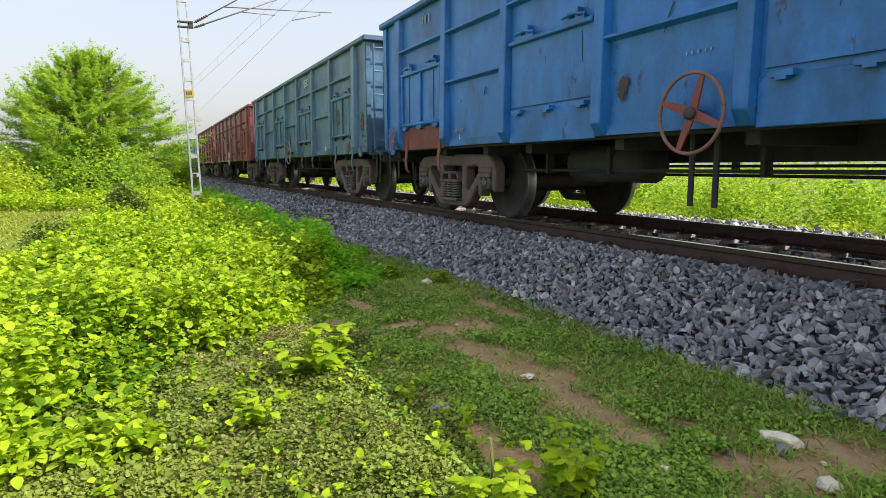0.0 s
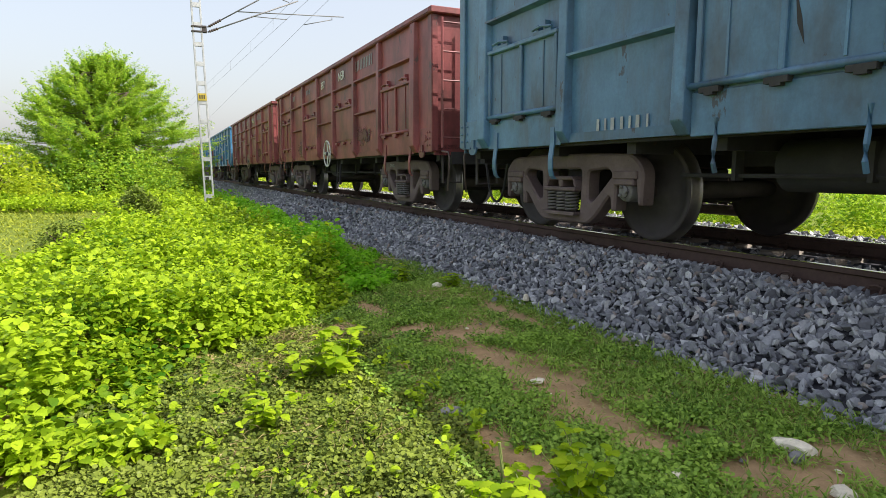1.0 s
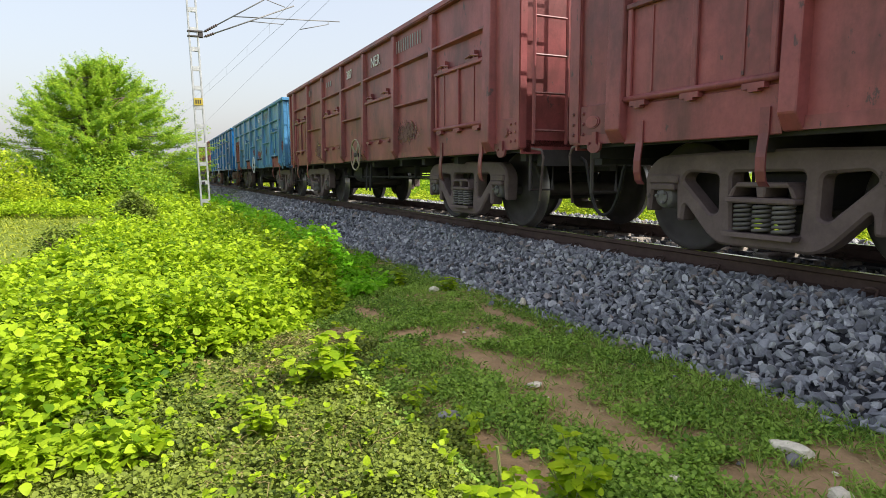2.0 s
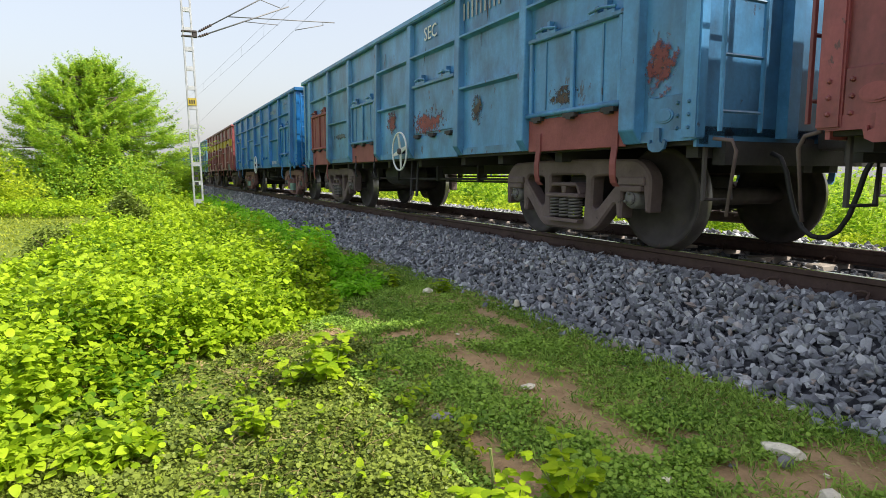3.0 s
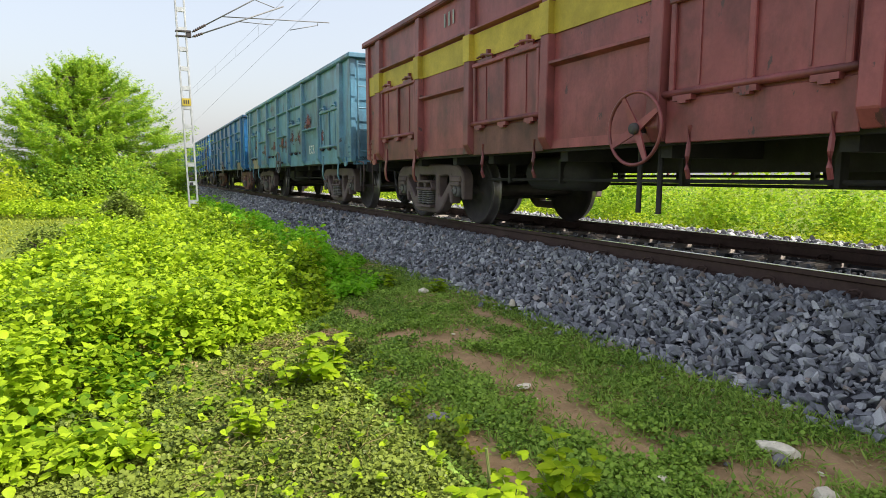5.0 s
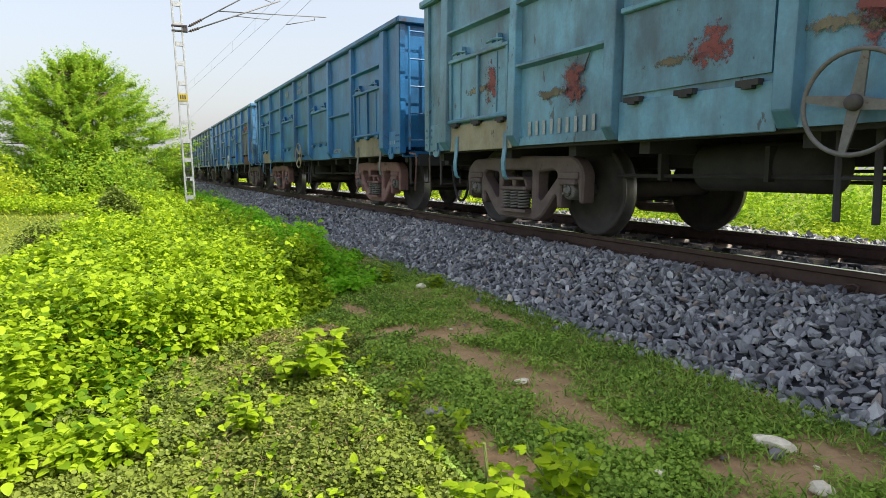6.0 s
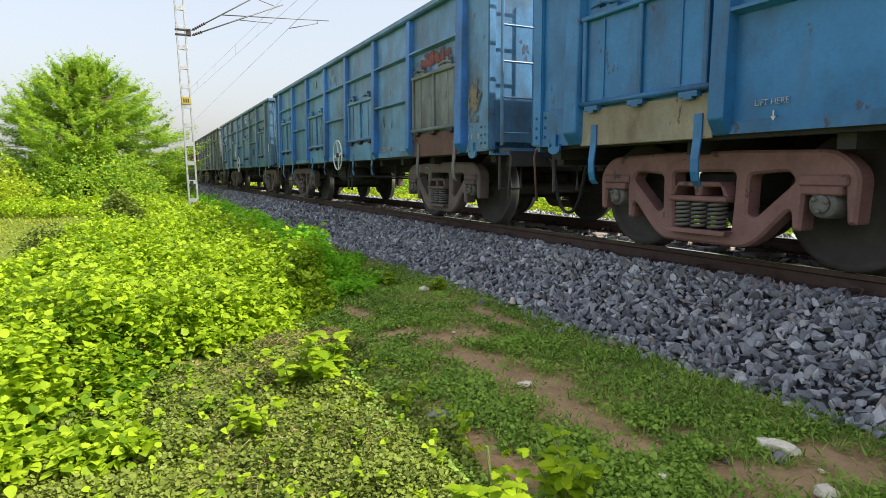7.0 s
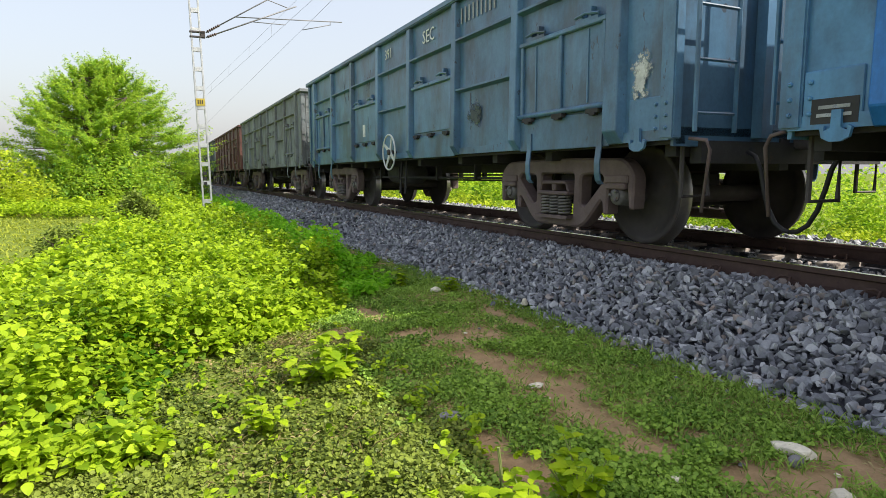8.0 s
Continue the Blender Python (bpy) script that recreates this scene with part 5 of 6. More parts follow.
def weed_bed():
    """Plants with leaves in tiers up their stalks; near ones have full leaf outlines."""
    for y0, y1, plants, per, sz, xl, ovate in ((1.6, 6.0, 3700, 16, 0.054, -4.0, True), (6.0, 12.0, 4300, 14, 0.062, -6.0, True), (12.0, 24.0, 3000, 14, 0.10, -9.0, False), (24, 48, 1500, 14, 0.17, -20.0, False)):
        y = rng.uniform(y0, y1, plants * 4)
        x = rng.uniform(xl, 3.0, plants * 4)
        keep = (x < bed_edge(y) + 0.9 * (bumps(x, y, 3.1, 1.0) - 0.45)) & (x > bed_left(y) + 0.5 * (bumps(x, y, 2.0, 4.0) - 0.5)) & (x > -0.45 * y - 1.5)
        x, y = x[keep][:plants], y[keep][:plants]
        m = len(x)
        tall = bumps(x, y, 1.9, 2.0) * 0.55 + bumps(x, y, 5.1, 5.0) * 0.45
        h = (0.06 + 0.62 * tall ** 1.25) * rng.uniform(0.6, 1.25, m) * np.clip((bed_edge(y) - x) / 0.35, 0.35, 1) * np.where((x > 1.0) & (x < 2.2) & (y > 5), 1.35, 1.0)
        g = GROUND + 0.10 * np.clip((1.2 - x) / 1.5, 0, 1) * np.clip((y - 3.5) / 3, 0, 1)
        i = np.repeat(np.arange(m), per)
        q = rng.uniform(0.15, 1, len(i)) ** 0.6
        a = rng.uniform(0, 2 * np.pi, len(i))
        r = (0.012 + 0.085 * (1.08 - q)) * (sz / 0.066) * rng.uniform(0.3, 1.2, len(i))
        pos = np.stack([x[i] + np.cos(a) * r, y[i] + np.sin(a) * r, g[i] + h[i] * q], 1)
        other = ((x > 1.8 + 0.5 * (bumps(x, y, 4.0, 3.0) - 0.5)) & (y > 5))[i]     # greener leaves past the train's shade line, brightness put into their colour
        out_way = a + rng.normal(0, 0.5, len(a))
        droop = rng.normal(-0.12, 0.4, len(a)) + 0.75 * np.clip(q - 0.8, 0, 1) * 5 * rng.uniform(0, 1, len(a))
        for sel, mat, name, words in ((~other, M_WEED, "weed_bed", "dense bed of bright green broad-leaved weeds in sunlight"),
                                      (other, M_SHADE_WEED, "nettle_bed", "greener leafy weeds beside the ballast, leaf colour brightened for the train's shade")):
            if sel.any():
                p = pos[sel]
                me = leaf_cloud(name, p, sz * rng.uniform(0.45, 1.3, len(p)), (droop[sel], 0.12), mat, 0.8, ovate, out_way[sel])
                tagged(new(name, me), words, "weeds", kind="stuff")


weed_bed()


def creepers():
    """A mat of small round leaves in the sun, with gaps down to the soil."""
    n = 230000
    y = 1.2 + 5.2 * rng.uniform(0, 1, n) ** 1.15
    x = rng.uniform(-0.6, 1.75, n)
    gaps = bumps(x, y, 5.0, 3.0) * 0.5 + bumps(x, y, 14.0, 1.0) * 0.5
    keep = (x > bed_edge(y) - 0.35) & (x < 1.15 + 0.4 * bumps(x, y, 3.3, 2.0)) & (rng.uniform(0, 1, n) < np.clip((gaps - 0.33) * 3.6, 0.28, 0.9))
    x, y, gaps = x[keep], y[keep], gaps[keep]
    z = GROUND + 0.006 + (0.015 + 0.13 * np.clip(gaps - 0.3, 0, 1)) * rng.uniform(0, 1, len(x)) ** 0.7
    me = leaf_cloud("ground_creeper", np.stack([x, y, z], 1), 0.0165 * rng.uniform(0.5, 1.5, len(x)), (0.1, 0.5), M_COVER, 1.0, disc=True)
    tagged(new("ground_creeper", me), "low mat of small round yellow-green creeper leaves", "creeper", kind="stuff")


def clover():
    """Dark green mat of small round leaves in the wagons' shade, thickest in patches."""
    n = 200000
    y = 1.2 + 6.3 * rng.uniform(0, 1, n) ** 1.35
    x = rng.uniform(1.15, 3.2, n)
    path = np.array([soil_path(a, b) for a, b in zip(x, y)])
    thick = bumps(x, y, 3.4, 6.0) * 0.55 + bumps(x, y, 11.0, 2.0) * 0.45 + 0.08 * (x < 2.0) - 0.10 * (x > 2.3)
    keep = (x > bed_edge(y) - 0.2) & (rng.uniform(0, 1, n) < np.clip((thick - 0.40) * 3.6, 0.03, 0.8) * np.clip(1.15 - 2.6 * path, 0.0, 1))
    x, y, thick = x[keep], y[keep], thick[keep]
    z = GROUND + 0.006 + (0.012 + 0.11 * np.clip(thick - 0.32, 0, 1)) * rng.uniform(0, 1, len(x)) ** 0.7
    me = leaf_cloud("clover", np.stack([x, y, z], 1), 0.0165 * rng.uniform(0.5, 1.5, len(x)), (0.1, 0.5), M_CLOVER, 1.0, disc=True)
    tagged(new("clover", me), "dark green clover mat in the wagons' shade", "clover", kind="stuff")


def litter():
    """Dead bits of leaf and straw on the soil between the plants."""
    n = 9000
    y = 1.2 + 5.0 * rng.uniform(0, 1, n) ** 1.2
    x = rng.uniform(0.2, 3.2, n)
    keep = (x > bed_edge(y) - 0.2) & (bumps(x, y, 7.0, 5.0) > 0.40)
    x, y = x[keep], y[keep]
    me = leaf_cloud("leaf_litter", np.stack([x, y, GROUND + 0.012 + 0.03 * rng.uniform(0, 1, len(x)) * (x < 1.3)], 1), 0.026 * rng.uniform(0.3, 1.5, len(x)), (0.05, 0.3), M_STRAW, 0.35)
    tagged(new("leaf_litter", me), "dry brown leaf bits and straw on the soil", "leaf litter", kind="stuff")


def seedlings():
    """Small bright broad-leaved weeds dotted among the creepers."""
    n, per = 260, 8
    y = 1.4 + 3.6 * rng.uniform(0, 1, n) ** 1.2
    x = rng.uniform(-0.3, 1.5, n)
    keep = x > bed_edge(y) - 0.1
    x, y = x[keep], y[keep]
    i = np.repeat(np.arange(len(x)), per)
    a, r = rng.uniform(0, 2 * np.pi, len(i)), 0.028 * rng.uniform(0.1, 1, len(i))
    h = (0.05 + 0.09 * rng.uniform(0, 1, len(x)) ** 2)[i] * rng.uniform(0.5, 1, len(i))
    p = np.stack([x[i] + np.cos(a) * r, y[i] + np.sin(a) * r, GROUND + h], 1)
    me = leaf_cloud("seedlings", p, 0.034 * rng.uniform(0.5, 1.4, len(i)), (0.1, 0.4), M_WEED, 0.75, True)
    tagged(new("seedlings", me), "small bright green weed seedlings among the creepers", "weeds", kind="stuff")


creepers()
clover()
litter()
seedlings()


def grass():
    n = 90000
    y = 1.0 + 13 * rng.uniform(0, 1, n) ** 1.9
    x = rng.uniform(0.9, 3.55, n)
    path = np.array([soil_path(a, b) for a, b in zip(x, y)])
    keep = (rng.uniform(0, 1, n) > path * 1.2 * (0.55 + 0.9 * bumps(x, y, 17.0, 3.0))) & (rng.uniform(0, 1, n) < 0.2 + 1.2 * bumps(x, y, 3.0, 6.0) * bumps(x, y, 9.0, 2.0)) & (x > bed_edge(y) - 0.3)
    x, y = x[keep], y[keep]
    z = GROUND + 0.005 + 0.035 * bumps(x, y, 5.0, 1.0) * rng.uniform(0, 1, len(x))
    me = leaf_cloud("grass", np.stack([x, y, z], 1), 0.027 * rng.uniform(0.5, 1.6, len(x)), (0.35, 0.45), M_GRASS, 0.55)
    tagged(new("grass", me), "short green grass and clover in the wagons' shade", "grass", kind="stuff")


def blades():
    """Thin upright grass in tufts along the foot of the ballast."""
    tufts, per = 3600, 9
    y = 1.2 + 7 * rng.uniform(0, 1, tufts) ** 1.5
    x = rng.uniform(1.5, 3.35, tufts)
    path = np.array([soil_path(a, b) for a, b in zip(x, y)])
    keep = (rng.uniform(0, 1, tufts) > path * 0.95) & (rng.uniform(0, 1, tufts) < 0.15 + 0.35 * (x - 1.5) + 0.5 * bumps(x, y, 4.0, 2.0))
    x, y = x[keep], y[keep]
    i = np.repeat(np.arange(len(x)), per)
    p = np.stack([x[i] + rng.normal(0, 0.022, len(i)), y[i] + rng.normal(0, 0.022, len(i)), np.full(len(i), GROUND + 0.004)], 1)
    me = leaf_cloud("grass_tufts", p, 0.062 * rng.uniform(0.4, 1.5, len(i)), (0.75, 0.4), M_GRASS, 0.11)
    tagged(new("grass_tufts", me), "tufts of thin green grass at the foot of the ballast", "grass", kind="stuff")


grass()
blades()


def dry_tangle(x, y, r, n, seed):
    """Dead stems lying among the creepers."""
    a, q = rng.uniform(0, 2 * np.pi, n), np.sqrt(rng.uniform(0, 1, n)) * r
    p = np.stack([x + np.cos(a) * q * 1.6, y + np.sin(a) * q, GROUND + 0.03 + rng.uniform(0, 0.07, n)], 1)
    me = leaf_cloud("dry_stems", p, 0.075 * rng.uniform(0.4, 1.4, n), (0.15, 0.35), M_STRAW, 0.05)
    tagged(new("dry_stems", me), "tangle of dry straw-coloured stems among creepers", "dry stems", kind="stuff")


dry_tangle(1.05, 4.6, 0.2, 500, 1)
dry_tangle(0.75, 3.95, 0.25, 350, 2)
dry_tangle(0.55, 2.7, 0.3, 120, 3)


def far_bank():
    """Low yellow-green growth beside the far shoulder, taller and deeper green shrubs behind."""
    bands = (("low_growth", M_FARGREEN, "sunlit yellow-green growth beyond the track", ((2.5, 12, 7.9, 9.6, 190, 150, 0.065, 0.24, 0.55), (12, 30, 7.9, 9.8, 210, 90, 0.11, 0.34, 0.65), (30, 95, 8.0, 11, 260, 60, 0.20, 0.6, 1.0))),
             ("shrub_bank", M_BANK, "deeper green shrubs behind the yellow growth", ((2.0, 14, 9.1, 13, 260, 130, 0.085, 0.34, 1.75), (14, 36, 9.8, 15, 260, 70, 0.16, 0.55, 2.0), (36, 110, 10, 20, 300, 60, 0.30, 1.1, 2.6))))
    for name, mat, words, rows in bands:
        out, size = [], []
        for y0, y1, x0, x1, clumps, per, sz, rad, tall in rows:
            cy, cx = rng.uniform(y0, y1, clumps), x0 + (x1 - x0) * rng.uniform(0, 1, clumps) ** 1.2
            ch = tall * (0.35 + 0.9 * bumps(cx, cy, 1.3, 1.7)) * rng.uniform(0.5, 1.1, clumps)
            i = np.repeat(np.arange(clumps), per)
            d = rng.normal(0, 1, (len(i), 3))
            d /= np.linalg.norm(d, axis=1)[:, None]
            d *= rng.uniform(0.6, 1.1, (len(i), 1)) * rad
            z = np.maximum(ch[i] * rng.uniform(0.25, 1, len(i)) + d[:, 2] * 0.7, 0.02)
            out.append(np.stack([np.maximum(cx[i] + d[:, 0], 7.75), cy[i] + d[:, 1], GROUND + z], 1))
            size.append(sz * rng.uniform(0.5, 1.4, len(i)))
        me = leaf_cloud(name, np.concatenate(out), np.concatenate(size), (0.1, 0.5), mat, 0.65)
        tagged(new(name, me), words, "shrubs", kind="stuff")


far_bank()


CROWN = [(0.0, 0.80), (0.12, 0.93), (0.32, 1.0), (0.5, 0.93), (0.66, 0.76), (0.8, 0.55), (0.9, 0.34), (1.0, 0.10)]


def make_tree(at, height, radius, seed, pads, per, leaf_size, mat, label):
    """A forked trunk whose limbs carry flat leafy pads in layers, with bare-tipped twigs beyond them."""
    r = random.Random(seed)
    tree = new("tree")
    tree.matrix_basis = pose(*at)
    tagged(tree, label, "tree")
    bm = bmesh.new()
    forks = []
    for a in range(8):
        an = a * 0.8 + r.uniform(-0.2, 0.2)
        out = radius * r.uniform(0.15, 0.38)
        p1 = Vector((0.15 * math.cos(an), 0.15 * math.sin(an), 0))
        p2 = Vector((out * 0.4 * math.cos(an), out * 0.4 * math.sin(an), height * 0.22))
        p3 = Vector((out * math.cos(an + 0.2), out * math.sin(an + 0.2), height * r.uniform(0.4, 0.62)))
        p4 = p3 + Vector((r.uniform(-0.4, 0.4), r.uniform(-0.4, 0.4), height * 0.24))
        tube(bm, [p1, p2, p3, p4], [0.14, 0.11, 0.07, 0.02], 7)
        forks += [p2, (p2 + p3) / 2, p3, p4]
    pos, head = [], []
    for i in range(pads):
        th = r.uniform(0, 2 * math.pi)
        u = r.uniform(0.0, 1.0) ** 1.05
        lump = 1 + 0.10 * math.sin(3 * th + 1.0 + 2 * u) + 0.10 * math.sin(5 * th + 9 * u)
        edge = radius * lump * float(np.interp(u, [a for a, b in CROWN], [b for a, b in CROWN]))
        reach = edge * r.uniform(0.06, 1.0) ** 0.55
        rim = reach / edge
        way = Vector((math.cos(th), math.sin(th), 0))
        length = r.uniform(0.75, 1.35) * (1.0 if u < 0.75 else 0.75)
        wide = length * r.uniform(0.30, 0.45)
        rise = 0.10 + 0.75 * u ** 3 + r.uniform(-0.12, 0.12)
        d = (way + Vector((r.uniform(-0.5, 0.5), r.uniform(-0.5, 0.5), rise))).normalized()
        side = d.cross(Vector((0, 0, 1))).normalized()
        tip = way * reach + Vector((0, 0, 0.35 + (height - 0.6) * u))
        start = tip - d * length
        if i % 5 == 0:
            fork = min(forks, key=lambda q: (q - start).length)
            tube(bm, [fork, (fork + start) / 2 + Vector((0, 0, -0.1)), start, tip + d * (0.25 if rim > 0.75 else 0.0)], [0.026, 0.017, 0.011, 0.004], 4)
        s = rng.uniform(0, 1, per)
        across = rng.normal(0, 0.42, per) * wide * np.sin(np.pi * np.clip(s * 0.85 + 0.12, 0, 1))
        thick = rng.normal(0, 0.055, per) - 0.5 * across ** 2
        p = np.array(start)[None] + np.array(d * length)[None] * s[:, None] + np.array(side)[None] * across[:, None]
        p[:, 2] += thick
        pos.append(p)
        head.append(math.atan2(d.y, d.x) + np.sign(across) * rng.uniform(0.3, 1.2, per))
        if rim > 0.6:       # a leafy twig that stands out from the crown
            m = per // 7
            q = rng.uniform(0.7, 1.45, m)
            p = np.array(start)[None] + np.array((d + Vector((0, 0, 0.18))) * length)[None] * q[:, None] + rng.normal(0, 0.035, (m, 3))
            pos.append(p)
            head.append(rng.uniform(0, 6.28, m))
    part("trunk", bm, M_BARK, tree, "grey-brown forked trunk and limbs")
    pos = np.concatenate(pos)
    pos[:, 2] = np.maximum(pos[:, 2], 0.05)
    ob = new("crown", leaf_cloud("crown", pos, leaf_size * rng.uniform(0.5, 1.4, len(pos)), (0.05, 0.35), mat, 0.45, heading=np.concatenate(head), simple=True))
    ob.parent = tree
    return tree


make_tree((-2.1, 34, GROUND), 7.0, 4.55, 5, 1000, 290, 0.10, M_TREE, "bushy bright green thorn tree beside the railway")


def open_grass():
    n = 30000
    y = rng.uniform(8.5, 24, n)
    x = rng.uniform(-14, -0.6, n)
    keep = (x < bed_left(y) + 0.4) | (y > 21)
    x, y = x[keep], y[keep]
    me = leaf_cloud("open_grass", np.stack([x, y, np.full(len(x), GROUND + 0.09)], 1), 0.10 * rng.uniform(0.4, 1.4, len(x)), (0.5, 0.4), M_DRYGRASS, 0.25)
    tagged(new("open_grass", me), "thin yellow-green grass in a sunny clearing", "grass", kind="stuff")


open_grass()


def big_plant(at, height, n, leaf, seed, label, name="broadleaf_plant", spread=0.8):
    """One weed with its own stems and large leaves."""
    r = random.Random(seed)
    plant = new(name)
    plant.matrix_basis = pose(*at)
    tagged(plant, label, "plant")
    tops = []
    for i in range(n):
        a = r.uniform(0, 2 * math.pi)
        h = height * r.uniform(0.55, 1.0)
        d = Vector((math.cos(a) * spread * r.uniform(0.2, 1), math.sin(a) * spread * r.uniform(0.2, 1), 1)).normalized()
        pts = [Vector((r.uniform(-0.03, 0.03), r.uniform(-0.03, 0.03), 0))]
        for q in range(4):
            d = (d + Vector((r.uniform(-0.15, 0.15), r.uniform(-0.15, 0.15), 0))).normalized()
            pts.append(pts[-1] + d * h / 4)
        bm = bmesh.new()
        tube(bm, pts, [0.006, 0.005, 0.004, 0.003, 0.002], 5)
        part("stem", bm, M_STALK, plant)
        tops.extend(pts[1:])
    for p in tops:
        for q in range(3):
            a = r.uniform(0, 2 * math.pi)
            size = 0.72 * leaf * r.uniform(0.6, 1.2)
            bm = bmesh.new()
            rows, steps = [], 8
            for i in range(steps + 1):
                u = i / steps
                wid = 0.42 * math.sin(math.pi * min(1, u * 0.86 + 0.12)) ** 0.8 * (1.0 if i % 2 else 0.74) if i < steps else 0.0
                z = 0.18 * u - 0.34 * u * u
                rows.append([bm.verts.new((u, wid, z + 0.10 * wid)), bm.verts.new((u, 0, z)), bm.verts.new((u, -wid, z + 0.10 * wid))])
            for r0, r1 in zip(rows, rows[1:]):
                bm.faces.new((r0[0], r0[1], r1[1], r1[0]))
                bm.faces.new((r0[1], r0[2], r1[2], r1[1]))
            bmesh.ops.remove_doubles(bm, verts=bm.verts[:], dist=1e-5)
            bmesh.ops.scale(bm, vec=(size, size, size), verts=bm.verts[:])
            o = part("leaf", bm, M_WEEDLEAF, plant, smooth=True)
            o.matrix_basis = Matrix.Translation(p) @ pose(0, 0, 0, 0, r.uniform(-22, 14), math.degrees(a))
    return plant


big_plant((0.98, 3.72, GROUND), 0.36, 14, 0.13, 1, "leafy bright green weed standing in the creepers")
big_plant((0.78, 3.75, GROUND), 0.28, 7, 0.11, 2, "leafy bright green weed standing in the creepers")
big_plant((0.44, 3.1, GROUND), 0.27, 10, 0.085, 3, "leafy green weed standing in the creepers")
big_plant((1.46, 1.86, GROUND), 0.30, 12, 0.085, 4, "bright broad-leaved weed on bare soil")
big_plant((1.22, 1.84, GROUND), 0.24, 7, 0.085, 5, "bright broad-leaved weed on bare soil")
big_plant((1.05, 1.95, GROUND), 0.16, 5, 0.08, 6, "low broad-leaved weed among creepers")
big_plant((2.95, 6.15, GROUND), 0.22, 5, 0.12, 7, "bright green weed at the foot of the ballast")
big_plant((2.6, 6.7, GROUND), 0.24, 4, 0.13, 8, "bright green weed at the foot of the ballast")
big_plant((2.35, 7.3, GROUND), 0.25, 4, 0.13, 9, "bright green weed at the foot of the ballast")
bm = bmesh.new()
tube(bm, [(0, 0, 0), (0.01, 0, 0.1), (0.0, 0.01, 0.22)], [0.009, 0.008, 0.007], 7)
stub = tagged(new("cut_stalk", mesh_of("cut_stalk", bm, M_STALK)), "dry cut plant stalk standing in the grass", "stalk")
stub.matrix_basis = pose(1.22, 2.06, GROUND)


# ---- stones ----
def stone_shapes(n, seed):
    r = random.Random(seed)
    out = []
    for i in range(n):
        bm = bmesh.new()
        wide, thick = r.uniform(0.55, 0.95), r.uniform(0.32, 0.62)
        for q in range(11):
            v = Vector((r.gauss(0, 1), r.gauss(0, 1), r.gauss(0, 1))).normalized()
            bm.verts.new((v.x * 1.15 * r.uniform(0.85, 1.1), v.y * wide * r.uniform(0.85, 1.1), v.z * thick * r.uniform(0.8, 1.1)))
        res = bmesh.ops.convex_hull(bm, input=bm.verts[:])
        bmesh.ops.delete(bm, geom=[g for g in res["geom_interior"] if isinstance(g, bmesh.types.BMVert)], context="VERTS")
        bmesh.ops.triangulate(bm, faces=bm.faces[:])
        bmesh.ops.recalc_face_normals(bm, faces=bm.faces[:])
        bm.verts.ensure_lookup_table()
        bm.verts.index_update()
        out.append((np.array([tuple(v.co) for v in bm.verts]), np.array([[v.index for v in f.verts] for f in bm.faces])))
        bm.free()
    return out


SHAPES = stone_shapes(24, 3)


def turn_matrices(n):
    q = rng.normal(0, 1, (n, 4))
    q /= np.linalg.norm(q, axis=1)[:, None]
    w, x, y, z = q.T
    return np.stack([1 - 2 * (y * y + z * z), 2 * (x * y - z * w), 2 * (x * z + y * w), 2 * (x * y + z * w), 1 - 2 * (x * x + z * z), 2 * (y * z - x * w),
                     2 * (x * z - y * w), 2 * (y * z + x * w), 1 - 2 * (x * x + y * y)], 1).reshape(n, 3, 3)


def stone_mass(name, pos, size, mat):
    """Many loose stones joined in one mesh."""
    vs, fs, off = [], [], 0
    kind = rng.integers(0, len(SHAPES), len(pos))
    rot = turn_matrices(len(pos))
    for k, (v, f) in enumerate(SHAPES):
        sel = np.where(kind == k)[0]
        if not len(sel):
            continue
        p = np.einsum("nij,vj->nvi", rot[sel], v) * size[sel][:, None, None] + pos[sel][:, None, :]
        vs.append(p.reshape(-1, 3))
        fs.append((f[None] + (np.arange(len(sel)) * len(v))[:, None, None] + off).reshape(-1, 3))
        off += len(sel) * len(v)
    v, tri = np.concatenate(vs), np.concatenate(fs)
    me = bpy.data.meshes.new(name)
    me.vertices.add(len(v))
    me.vertices.foreach_set("co", v.astype(np.float32).ravel())
    me.loops.add(len(tri) * 3)
    me.loops.foreach_set("vertex_index", tri.astype(np.int32).ravel())
    me.polygons.add(len(tri))
    me.polygons.foreach_set("loop_start", (np.arange(len(tri)) * 3).astype(np.int32))
    me.polygons.foreach_set("use_smooth", np.zeros(len(tri), bool))
    me.update(calc_edges=True)
    me.materials.append(mat)
    return me


def scatter(x0, x1, y0, y1, step, r0, r1):
    nx, ny = max(1, int((x1 - x0) / step)), max(1, int((y1 - y0) / step))
    gx, gy = np.meshgrid(x0 + (np.arange(nx) + 0.5) * step, y0 + (np.arange(ny) + 0.5) * step)
    x = gx.ravel() + rng.uniform(-0.5, 0.5, gx.size) * step
    y = gy.ravel() + rng.uniform(-0.5, 0.5, gx.size) * step
    s = r0 + (r1 - r0) * rng.uniform(0, 1, gx.size) ** 1.6
    z = np.array([max(bed_z(q), GROUND) for q in x]) + rng.uniform(-0.03, 0.026, gx.size)
    return np.stack([x, y, z], 1), s


